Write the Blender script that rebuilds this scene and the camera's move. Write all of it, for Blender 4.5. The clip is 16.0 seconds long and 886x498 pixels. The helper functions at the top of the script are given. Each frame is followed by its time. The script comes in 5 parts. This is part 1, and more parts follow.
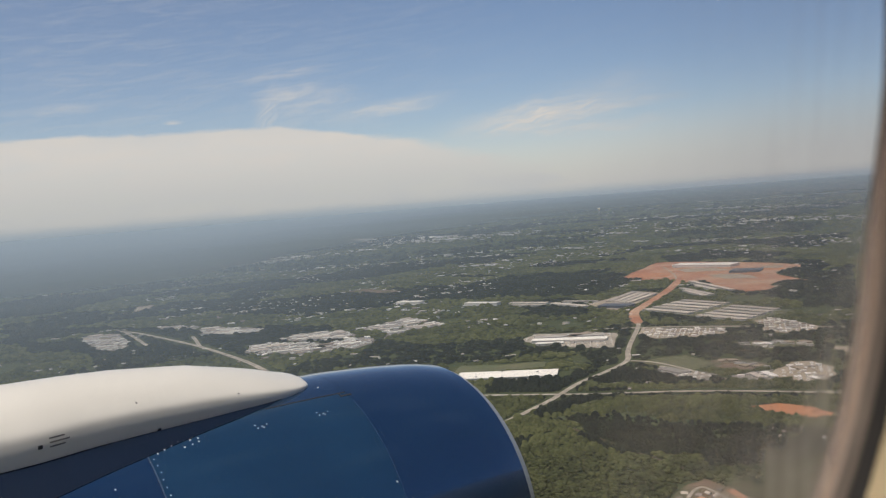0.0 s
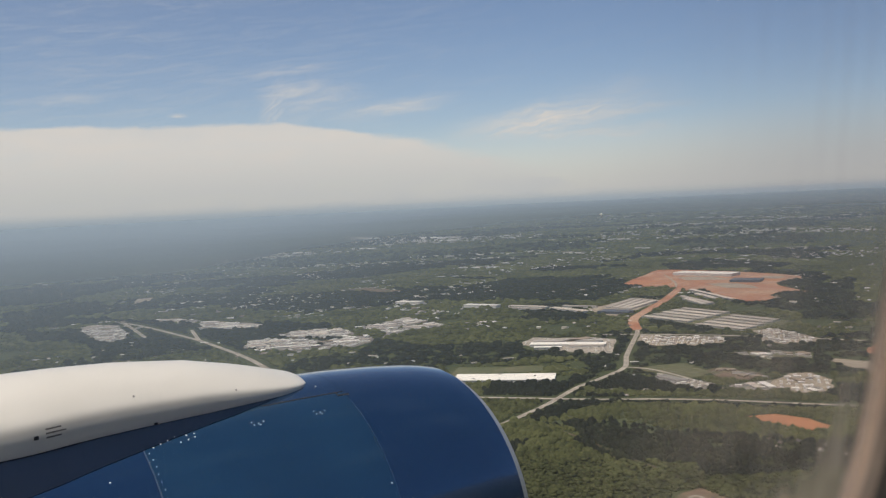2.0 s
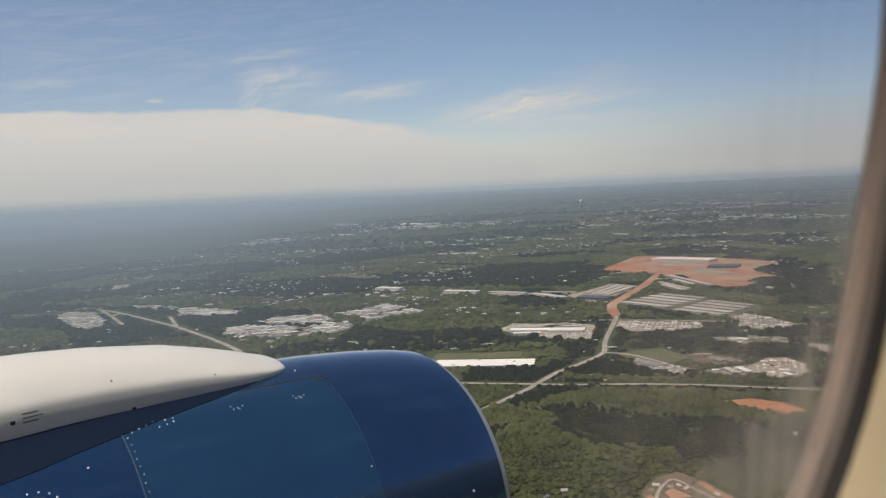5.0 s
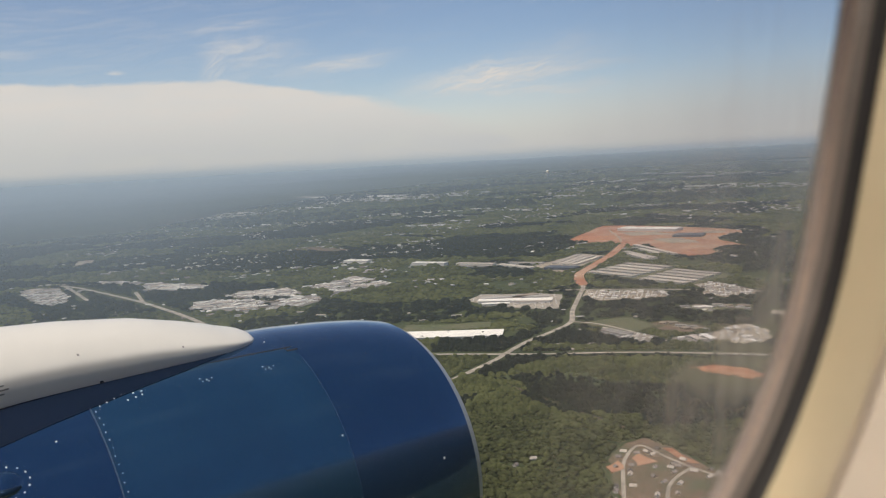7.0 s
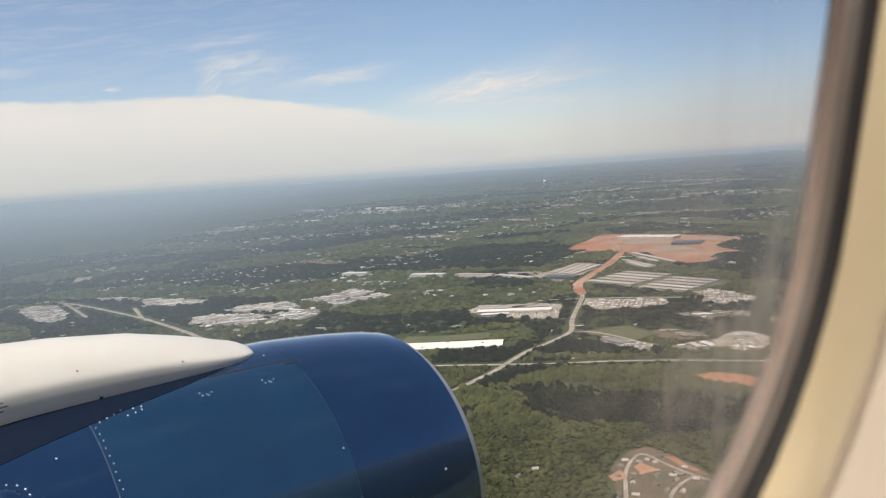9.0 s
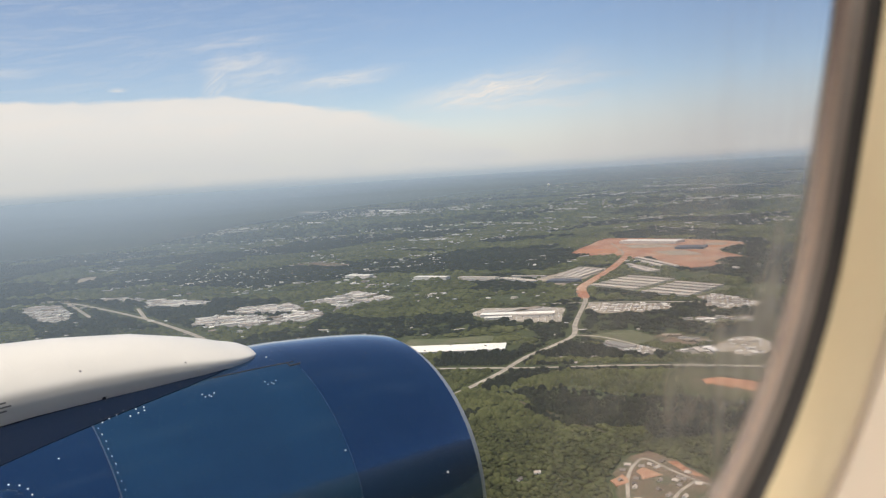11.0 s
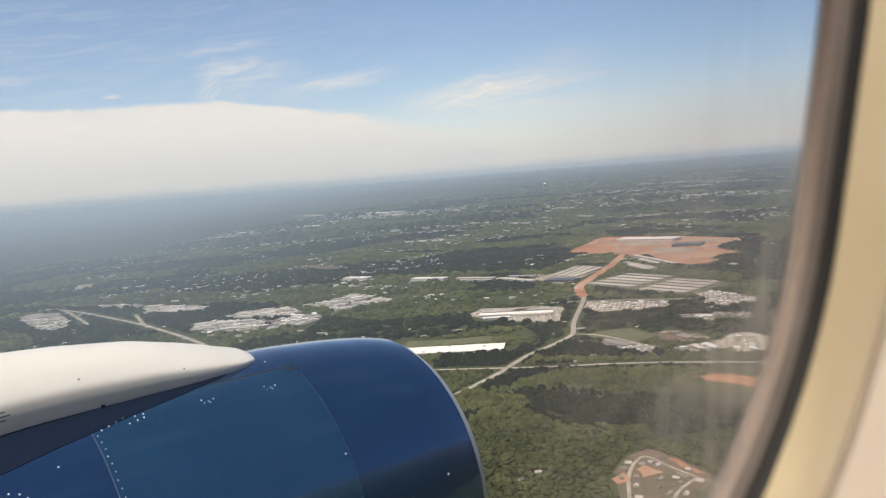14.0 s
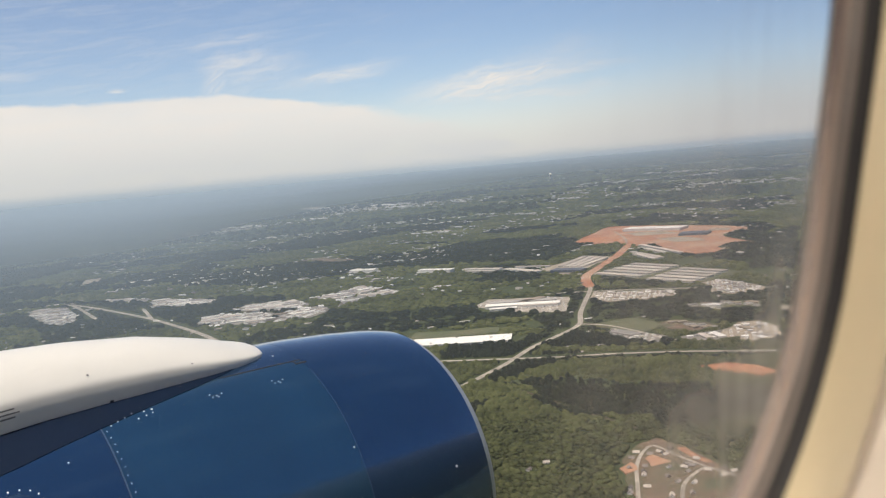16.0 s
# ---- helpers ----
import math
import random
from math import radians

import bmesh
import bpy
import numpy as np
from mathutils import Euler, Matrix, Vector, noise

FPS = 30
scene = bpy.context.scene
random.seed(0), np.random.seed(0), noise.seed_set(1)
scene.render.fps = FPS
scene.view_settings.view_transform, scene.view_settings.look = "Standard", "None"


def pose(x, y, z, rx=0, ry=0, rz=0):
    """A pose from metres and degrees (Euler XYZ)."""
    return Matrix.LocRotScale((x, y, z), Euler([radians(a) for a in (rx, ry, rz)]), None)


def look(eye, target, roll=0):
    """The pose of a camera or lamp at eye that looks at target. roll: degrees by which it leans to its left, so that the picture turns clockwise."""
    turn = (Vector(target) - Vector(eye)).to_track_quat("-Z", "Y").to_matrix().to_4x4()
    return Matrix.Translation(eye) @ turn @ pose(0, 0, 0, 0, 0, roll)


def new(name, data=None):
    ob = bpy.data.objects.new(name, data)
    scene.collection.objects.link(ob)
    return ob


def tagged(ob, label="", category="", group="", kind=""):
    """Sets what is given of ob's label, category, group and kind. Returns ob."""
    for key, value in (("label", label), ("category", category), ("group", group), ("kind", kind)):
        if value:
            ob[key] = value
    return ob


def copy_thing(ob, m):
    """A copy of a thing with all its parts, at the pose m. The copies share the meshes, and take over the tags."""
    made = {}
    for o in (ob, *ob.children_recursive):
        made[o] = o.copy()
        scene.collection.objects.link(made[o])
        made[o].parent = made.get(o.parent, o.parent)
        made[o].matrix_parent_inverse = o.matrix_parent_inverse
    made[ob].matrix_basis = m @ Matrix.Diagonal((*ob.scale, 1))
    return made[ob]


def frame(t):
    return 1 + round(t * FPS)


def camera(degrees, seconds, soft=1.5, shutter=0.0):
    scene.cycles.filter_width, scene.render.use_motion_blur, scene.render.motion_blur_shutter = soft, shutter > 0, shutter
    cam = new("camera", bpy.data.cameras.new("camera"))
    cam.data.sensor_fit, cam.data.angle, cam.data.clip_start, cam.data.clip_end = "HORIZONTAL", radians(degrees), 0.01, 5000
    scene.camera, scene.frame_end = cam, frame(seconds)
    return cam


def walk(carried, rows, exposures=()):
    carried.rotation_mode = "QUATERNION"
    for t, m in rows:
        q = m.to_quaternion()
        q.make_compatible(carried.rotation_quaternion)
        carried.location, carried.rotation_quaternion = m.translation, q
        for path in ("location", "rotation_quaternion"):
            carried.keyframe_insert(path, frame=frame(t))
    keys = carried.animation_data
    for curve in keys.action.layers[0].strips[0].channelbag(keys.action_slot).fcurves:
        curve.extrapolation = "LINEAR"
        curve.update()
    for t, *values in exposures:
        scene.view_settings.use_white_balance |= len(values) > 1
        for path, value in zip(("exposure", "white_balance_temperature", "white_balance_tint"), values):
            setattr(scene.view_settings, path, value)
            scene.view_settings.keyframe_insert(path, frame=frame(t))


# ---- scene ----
cam = camera(52.4, 16.0, soft=1.2)
cam.data.dof.use_dof, cam.data.dof.focus_distance, cam.data.dof.aperture_fstop = True, 60.0, 9.0
EYE = 48.0
ROWS = [
    (0.0, 0.004, 0.001, 0.017, -36.35, -3.86, 4.46),
    (0.5, 0.005, 0.002, 0.022, -36.07, -3.65, 2.88),
    (1.0, 0.002, 0.007, 0.025, -36.23, -4.10, 2.62),
    (1.5, 0.001, 0.008, 0.025, -35.86, -4.16, 2.67),
    (2.0, 0.004, 0.007, 0.028, -36.16, -3.79, 2.79),
    (2.5, 0.006, 0.004, 0.027, -37.03, -3.59, 3.80),
    (3.0, 0.006, 0.006, 0.026, -37.22, -3.38, 3.17),
    (3.5, 0.003, 0.006, 0.023, -37.38, -3.71, 3.23),
    (4.0, 0.003, 0.006, 0.020, -37.08, -4.41, 3.07),
    (6.5, -0.002, 0.002, -0.003, -39.07, -5.67, 2.75),
    (7.0, -0.005, 0.002, -0.007, -39.56, -6.63, 3.13),
    (7.5, -0.006, 0.003, -0.009, -39.59, -6.61, 2.78),
    (8.0, -0.005, 0.000, -0.014, -39.65, -5.89, 3.78),
    (8.5, -0.005, 0.000, -0.011, -39.74, -5.84, 3.91),
    (9.0, -0.005, 0.001, -0.013, -39.75, -5.93, 3.97),
    (11.5, -0.005, -0.001, -0.012, -39.47, -5.65, 3.53),
    (12.0, -0.005, -0.003, -0.017, -39.56, -5.37, 3.65),
    (12.5, -0.005, -0.002, -0.012, -39.60, -5.51, 3.75),
    (13.0, -0.004, -0.003, -0.011, -39.56, -5.71, 3.98),
    (13.5, -0.004, -0.002, -0.010, -39.80, -5.69, 4.55),
    (14.0, -0.003, -0.002, -0.006, -39.75, -5.68, 4.50),
    (14.5, 0.000, -0.003, -0.001, -39.61, -5.84, 5.46),
    (15.0, -0.001, -0.001, -0.002, -39.25, -6.12, 4.99),
    (15.5, -0.001, 0.001, 0.002, -39.28, -6.21, 5.08),
    (16.0, 0.000, 0.001, 0.004, -39.42, -6.20, 5.09),
]
# the aeroplane climbs a little: camera, cabin and engine are all turned about the eye
LIFT, HEADING = 0.6, 38.0
ATTITUDE = Matrix.Translation((0, 0, EYE)) @ Matrix.Rotation(radians(LIFT), 4, Vector((math.cos(radians(HEADING)), -math.sin(radians(HEADING)), 0))) @ Matrix.Translation((0, 0, -EYE))
walk(cam, [(t, ATTITUDE @ pose(x, y, EYE + z, 90 + pitch, roll, yaw)) for t, x, y, z, yaw, pitch, roll in ROWS],
     [(0.0, -0.17), (4.2, -0.18), (6.5, -0.10), (7.5, -0.05), (8.0, 0.05), (8.6, 0.16), (11.5, 0.19), (16.0, 0.21)])

# ---- light ----
SUN_DIR = Vector((-0.40, -0.08, 0.88)).normalized()
sun = new("sun", bpy.data.lights.new("sun", "SUN"))
sun.data.energy, sun.data.angle, sun.data.color = 4.3, radians(0.5), (1.0, 0.91, 0.78)
sun.matrix_world = look((0, 0, 90), Vector((0, 0, 90)) - SUN_DIR)


class Nodes:
    """Short hand for building a node tree."""

    def __init__(self, tree):
        self.t = tree
        tree.nodes.clear()

    def add(self, kind, **sets):
        n = self.t.nodes.new(kind)
        for k, v in sets.items():
            if k in n.inputs:
                n.inputs[k].default_value = v
        return n

    def link(self, a, b):
        self.t.links.new(a, b)
        return b

    def put(self, sock, v):
        if isinstance(v, bpy.types.NodeSocket):
            self.t.links.new(v, sock)
        else:
            sock.default_value = v

    def math(self, op, a, b=0.0, c=0.0, clamp=False):
        n = self.t.nodes.new("ShaderNodeMath")
        n.operation, n.use_clamp = op, clamp
        for i, v in enumerate((a, b, c)):
            self.put(n.inputs[i], v)
        return n.outputs[0]

    def mix(self, fac, a, b):
        n = self.t.nodes.new("ShaderNodeMix")
        n.data_type = "RGBA"
        self.put(n.inputs[0], fac)
        self.put(n.inputs[6], a if isinstance(a, bpy.types.NodeSocket) else (*a, 1)[:4])
        self.put(n.inputs[7], b if isinstance(b, bpy.types.NodeSocket) else (*b, 1)[:4])
        return n.outputs[2]

    def noise(self, vec, scale, detail=4.0, rough=0.55, distort=0.0):
        n = self.t.nodes.new("ShaderNodeTexNoise")
        if vec is not None:
            self.put(n.inputs["Vector"], vec)
        n.inputs["Scale"].default_value, n.inputs["Detail"].default_value = scale, detail
        n.inputs["Roughness"].default_value, n.inputs["Distortion"].default_value = rough, distort
        return n.outputs["Fac"]

    def ramp(self, fac, lo, hi):
        n = self.t.nodes.new("ShaderNodeMapRange")
        n.interpolation_type = "SMOOTHSTEP"
        self.put(n.inputs[0], fac)
        n.inputs[1].default_value, n.inputs[2].default_value = lo, hi
        return n.outputs[0]

    def vec(self, x, y, z):
        n = self.t.nodes.new("ShaderNodeCombineXYZ")
        for i, v in enumerate((x, y, z)):
            self.put(n.inputs[i], v)
        return n.outputs[0]


def build_sky():
    world = bpy.data.worlds.new("sky")
    scene.world = world
    world.use_nodes = True
    n = Nodes(world.node_tree)
    tex = n.add("ShaderNodeTexSky")
    tex.sky_type, tex.sun_disc = "NISHITA", False
    tex.sun_elevation = math.asin(SUN_DIR.z)
    tex.sun_rotation = math.atan2(SUN_DIR.x, SUN_DIR.y)
    tex.altitude, tex.air_density, tex.dust_density, tex.ozone_density = 480, 1.0, 0.12, 3.5
    co = n.add("ShaderNodeTexCoord").outputs["Generated"]
    sep = n.add("ShaderNodeSeparateXYZ")
    n.link(co, sep.inputs[0])
    # azimuth from the plane's left beam towards its nose, and elevation, in degrees
    az = n.math("MULTIPLY", n.math("ARCTAN2", sep.outputs[0], sep.outputs[1]), 57.2958)
    el = n.math("MULTIPLY", n.math("ARCSINE", sep.outputs[2]), 57.2958)
    n1 = n.noise(n.vec(n.math("MULTIPLY", az, 0.11), n.math("MULTIPLY", el, 0.1), 0.0), 2.2, 4.0, 0.55, 0.2)
    n2 = n.noise(n.vec(n.math("MULTIPLY", az, 0.16), n.math("MULTIPLY", n.math("SUBTRACT", el, n.math("MULTIPLY", az, 0.10)), 1.3), 3.0), 1.7, 8.0, 0.62, 0.9)
    # the long bank of high cloud over the horizon: its upper edge is level, then sinks towards the nose and frays out
    n3 = n.noise(n.vec(n.math("MULTIPLY", az, 0.16), n.math("MULTIPLY", el, 0.7), 7.0), 1.5, 9.0, 0.62, 0.5)
    fray = n.ramp(az, 30.0, 46.0)
    top = n.math("SUBTRACT", 5.38, n.math("MULTIPLY", n.math("MAXIMUM", n.math("SUBTRACT", az, 26.5), 0.0), 0.155))
    top = n.math("ADD", top, n.math("MULTIPLY", n.math("SUBTRACT", n1, 0.5), 0.7))
    top = n.math("ADD", top, n.math("MULTIPLY", n.math("SUBTRACT", n3, 0.5), n.math("ADD", 0.45, n.math("MULTIPLY", fray, 2.0))))
    edge = n.math("ADD", 0.38, n.math("MULTIPLY", fray, 1.9))
    d = n.math("DIVIDE", n.math("SUBTRACT", top, el), edge)
    bank = n.math("MULTIPLY", n.ramp(d, 0.0, 1.0), n.math("ADD", 0.68, n.math("MULTIPLY", n3, 0.5)), clamp=True)
    # pale air low over the horizon all round
    low = n.math("MAXIMUM", n.math("MULTIPLY", n.ramp(n.math("SUBTRACT", el, n.math("MULTIPLY", n.ramp(az, 40.0, 62.0), 1.0)), 5.0, -0.6), 0.9), n.ramp(el, 0.5, -0.3))
    bank = n.math("MAXIMUM", bank, low)
    warp = n.math("MULTIPLY", n.math("SUBTRACT", n.noise(n.vec(n.math("MULTIPLY", az, 0.3), n.math("MULTIPLY", el, 0.5), 11.0), 1.6, 3.0, 0.5), 0.5), 1.1)

    def wisp(a0, e0, sa, se, slope, bend=0.0):
        """A feathered streak of ice cloud, drawn out into fibres along its length."""
        u = n.math("SUBTRACT", az, a0)
        y = n.math("SUBTRACT", n.math("SUBTRACT", el, e0), n.math("MULTIPLY", u, n.math("ADD", slope, n.math("MULTIPLY", u, bend))))
        y = n.math("ADD", y, n.math("MULTIPLY", warp, min(1.0, se * 1.6)))
        x, yy = n.math("DIVIDE", u, sa), n.math("DIVIDE", y, se * 1.3)
        r = n.math("ADD", n.math("MULTIPLY", x, x), n.math("MULTIPLY", yy, yy))
        fibre = n.noise(n.vec(n.math("MULTIPLY", u, 0.35), n.math("MULTIPLY", y, 2.6), a0), 1.5, 6.0, 0.6, 0.4)
        return n.math("MULTIPLY", n.math("POWER", 2.718, n.math("MULTIPLY", r, -1.0)), n.math("ADD", 0.30, n.math("MULTIPLY", n.ramp(fibre, 0.28, 0.74), 0.7)))

    ws = [(wisp(25.9, 6.25, 0.9, 1.05, 0.9), 0.62), (wisp(27.0, 7.15, 1.9, 0.42, 0.12, -0.01), 0.95), (wisp(28.4, 6.4, 3.0, 0.95, 0.1), 0.46),
          (wisp(33.2, 5.85, 3.2, 0.36, 0.11), 0.80), (wisp(31.2, 5.5, 3.0, 0.5, 0.1), 0.36), (wisp(43.0, 4.62, 4.8, 0.70, 0.13), 1.3),
          (wisp(47.6, 4.95, 3.6, 0.26, 0.04), 0.75), (wisp(45.6, 3.65, 5.0, 0.42, 0.02), 0.85), (wisp(46.5, 5.5, 4.0, 0.9, 0.10), 0.40),
          (wisp(26.6, 8.35, 3.6, 0.34, 0.10), 0.42), (wisp(22.0, 7.6, 3.6, 0.7, 0.12), 0.22), (wisp(13.5, 6.8, 3.4, 0.30, 0.06), 0.42),
          (wisp(14.5, 8.6, 4.5, 0.6, 0.05), 0.24), (wisp(20.1, 5.78, 0.55, 0.10, 0.0), 0.95)]
    clouds, feather = bank, 0.0
    for w, k in ws:
        clouds = n.math("MAXIMUM", clouds, n.math("MULTIPLY", w, k))
        feather = n.math("MAXIMUM", feather, n.math("MULTIPLY", w, k))
    high = n.math("MULTIPLY", n.math("ADD", n.ramp(n2, 0.40, 0.85), 0.35), n.math("ADD", 0.05, n.math("MULTIPLY", n.ramp(az, 48.0, 8.0), 0.17)))
    clouds = n.math("MAXIMUM", clouds, high, clamp=True)
    # loose unseen cloud added overhead to brighten the reflections in the cowl
    overhead = n.math("MULTIPLY", n.ramp(n.noise(co, 4.0, 5.0, 0.6), 0.44, 0.68), n.ramp(el, 30.0, 62.0))
    clouds = n.math("MAXIMUM", clouds, n.math("MULTIPLY", overhead, 0.55))
    cloud_light = n.add("ShaderNodeBackground")
    high_tone = n.mix(n.ramp(az, 39.0, 62.0), (0.75, 0.715, 0.675), (0.46, 0.505, 0.57))
    glow = n.mix(n.ramp(el, -0.3, 4.5), (0.56, 0.575, 0.58), high_tone)
    glow = n.mix(n.math("MULTIPLY", feather, 0.9, clamp=True), glow, (0.74, 0.715, 0.685))
    n.put(cloud_light.inputs[0], n.mix(n.ramp(el, 0.35, -0.60), glow, (0.365, 0.43, 0.49)))
    cloud_light.inputs[1].default_value = 1.0
    bg = n.add("ShaderNodeBackground")
    tone = n.t.nodes.new("ShaderNodeVectorMath")
    tone.operation = "MULTIPLY"
    n.link(tex.outputs[0], tone.inputs[0])
    tone.inputs[1].default_value = (1.06, 1.0, 1.03)
    n.link(tone.outputs[0], bg.inputs[0])
    bg.inputs[1].default_value = SKY
    mixer = n.add("ShaderNodeMixShader")
    n.put(mixer.inputs[0], clouds)
    n.link(bg.outputs[0], mixer.inputs[1])
    n.link(cloud_light.outputs[0], mixer.inputs[2])
    out = n.add("ShaderNodeOutputWorld")
    n.link(mixer.outputs[0], out.inputs[0])


SKY = 0.098
FILL_POWER = 142.0
build_sky()


# ---- materials ----
def material(name, colour, rough=0.6, metal=0.0, spots=None, scale=1.0, amount=0.5, bump=0.0, bump_scale=None,
             coat=0.0, per_object=0.0, ior=1.5):
    """A surface with its own colour, a second colour in noise at two scales, and fine relief."""
    m = bpy.data.materials.new(name)
    m.use_nodes = True
    n = Nodes(m.node_tree)
    out, b = n.add("ShaderNodeOutputMaterial"), n.add("ShaderNodeBsdfPrincipled")
    n.link(b.outputs[0], out.inputs[0])
    co = n.add("ShaderNodeTexCoord").outputs["Object"]
    big, fine = n.noise(co, scale, 5.0), n.noise(co, scale * 9.0, 3.0)
    f = n.math("ADD", n.math("MULTIPLY", big, 0.7), n.math("MULTIPLY", fine, 0.3))
    c = n.mix(n.math("MULTIPLY", n.ramp(f, 0.35, 0.65), amount), colour, spots or tuple(v * 0.7 for v in colour))
    if per_object:
        rnd = n.add("ShaderNodeObjectInfo").outputs["Random"]
        hsv = n.add("ShaderNodeHueSaturation")
        n.link(c, hsv.inputs["Color"])
        n.put(hsv.inputs["Value"], n.math("ADD", 1.0 - per_object / 2, n.math("MULTIPLY", rnd, per_object)))
        c = hsv.outputs[0]
    n.link(c, b.inputs["Base Color"])
    n.put(b.inputs["Roughness"], n.math("ADD", rough - 0.06, n.math("MULTIPLY", fine, 0.12)))
    b.inputs["Metallic"].default_value, b.inputs["IOR"].default_value = metal, ior
    b.inputs["Coat Weight"].default_value, b.inputs["Coat Roughness"].default_value = coat, 0.06
    if bump:
        bp = n.add("ShaderNodeBump", Strength=bump, Distance=0.02)
        n.link(n.noise(co, bump_scale or scale * 6, 4.0), bp.inputs["Height"])
        n.link(bp.outputs[0], b.inputs["Normal"])
    return m


def ground_material():
    m = bpy.data.materials.new("wooded_ground")
    m.use_nodes = True
    n = Nodes(m.node_tree)
    out, b = n.add("ShaderNodeOutputMaterial"), n.add("ShaderNodeBsdfPrincipled", Roughness=0.95)
    b.inputs["Specular IOR Level"].default_value = 0.1
    n.link(b.outputs[0], out.inputs[0])
    co = n.add("ShaderNodeTexCoord").outputs["Object"]
    region, patch, clump, leaf = n.noise(co, 0.004, 5), n.noise(co, 0.02, 5, 0.6), n.noise(co, 0.09, 5, 0.62), n.noise(co, 0.9, 4, 0.7)
    c = n.mix(n.ramp(region, 0.35, 0.65), (0.064, 0.072, 0.031), (0.084, 0.090, 0.038))
    c = n.mix(n.math("MULTIPLY", n.ramp(patch, 0.52, 0.7), 0.7), c, (0.105, 0.116, 0.050))
    c = n.mix(n.math("MULTIPLY", n.ramp(clump, 0.5, 0.32), 0.8), c, (0.042, 0.054, 0.024))
    c = n.mix(n.math("MULTIPLY", n.ramp(n.noise(co, 0.05, 4, 0.7, 1.0), 0.66, 0.74), 0.6), c, (0.22, 0.18, 0.13))
    c = n.mix(n.math("MULTIPLY", n.ramp(leaf, 0.38, 0.6), 0.4), c, (0.040, 0.056, 0.024))
    n.link(c, b.inputs["Base Color"])
    bp = n.add("ShaderNodeBump", Strength=0.9, Distance=1.2)
    n.link(clump, bp.inputs["Height"])
    n.link(bp.outputs[0], b.inputs["Normal"])
    return m


def leaf_material(name, dark, light):
    m = bpy.data.materials.new(name)
    m.use_nodes = True
    n = Nodes(m.node_tree)
    out, b = n.add("ShaderNodeOutputMaterial"), n.add("ShaderNodeBsdfPrincipled", Roughness=0.8)
    thin, both = n.add("ShaderNodeBsdfTranslucent"), n.add("ShaderNodeMixShader")
    both.inputs[0].default_value = 0.6
    b.inputs["Specular IOR Level"].default_value = 0.2
    n.link(b.outputs[0], both.inputs[1])
    n.link(thin.outputs[0], both.inputs[2])
    n.link(both.outputs[0], out.inputs[0])
    co = n.add("ShaderNodeTexCoord").outputs["Object"]
    isl = n.add("ShaderNodeNewGeometry").outputs["Random Per Island"]
    c = n.mix(isl, dark, light)
    c = n.mix(n.math("MULTIPLY", n.ramp(n.noise(co, 0.03, 4), 0.42, 0.62), 0.7), c, tuple(v * 1.4 for v in light))
    c = n.mix(n.math("MULTIPLY", n.ramp(n.noise(co, 4.5, 4, 0.75), 0.44, 0.62), 0.6), c, tuple(v * 0.75 for v in dark))
    c = n.mix(n.math("MULTIPLY", n.ramp(n.noise(co, 0.12, 3), 0.42, 0.62), 0.4), c, tuple(0.5 * (p_ + q_) * 1.25 for p_, q_ in zip(dark, light)))
    c = n.mix(n.math("MULTIPLY", n.ramp(n.noise(co, 0.4, 3, 0.6), 0.42, 0.66), 0.55), c, tuple(v * 0.75 for v in dark))
    n.link(c, b.inputs["Base Color"])
    n.link(c, thin.inputs[0])
    bp = n.add("ShaderNodeBump", Strength=0.8, Distance=0.2)
    n.link(n.noise(co, 3.2, 5, 0.75), bp.inputs["Height"])
    n.link(bp.outputs[0], b.inputs["Normal"])
    return m


def pane_material():
    """Old scuffed acrylic: clear, with a faint bloom of scratches and dried streaks that catch the sun."""
    m = bpy.data.materials.new("scuffed_acrylic")
    m.use_nodes = True
    n = Nodes(m.node_tree)
    out = n.add("ShaderNodeOutputMaterial")
    co = n.add("ShaderNodeTexCoord").outputs["Object"]
    sep = n.add("ShaderNodeSeparateXYZ")
    n.link(co, sep.inputs[0])
    u, v = sep.outputs[0], sep.outputs[1]
    streak = n.noise(n.vec(n.math("ADD", n.math("MULTIPLY", u, 60.0), n.math("MULTIPLY", v, 9.0)), n.math("MULTIPLY", v, 3.0), 0.0), 3.0, 5.0, 0.6)
    smear = n.noise(co, 14.0, 5.0, 0.6, 0.6)
    near_edge = n.ramp(u, 0.13, 0.29)
    low = n.ramp(v, 0.02, -0.13)
    dirt = n.math("MULTIPLY", n.math("MULTIPLY", near_edge, n.ramp(streak, 0.42, 0.66)), n.math("ADD", 0.085, n.math("MULTIPLY", low, 0.05)))
    dirt = n.math("ADD", dirt, n.math("MULTIPLY", n.math("MULTIPLY", n.math("MULTIPLY", near_edge, low), n.ramp(smear, 0.30, 0.75)), 0.40))
    dirt = n.math("ADD", dirt, n.math("ADD", 0.014, n.math("MULTIPLY", n.math("MULTIPLY", near_edge, n.math("ADD", 0.35, low)), 0.06)))
    clear, bloom = n.add("ShaderNodeBsdfTransparent"), n.add("ShaderNodeBsdfTranslucent")
    n.put(clear.inputs[0], n.mix(n.ramp(u, 0.12, 0.27), (0.985, 0.98, 0.97), (0.825, 0.81, 0.815)))
    bloom.inputs[0].default_value = (0.88, 0.71, 0.52, 1)
    mixer = n.add("ShaderNodeMixShader")
    n.put(mixer.inputs[0], dirt)
    n.link(clear.outputs[0], mixer.inputs[1])
    n.link(bloom.outputs[0], mixer.inputs[2])
    n.link(mixer.outputs[0], out.inputs[0])
    return m


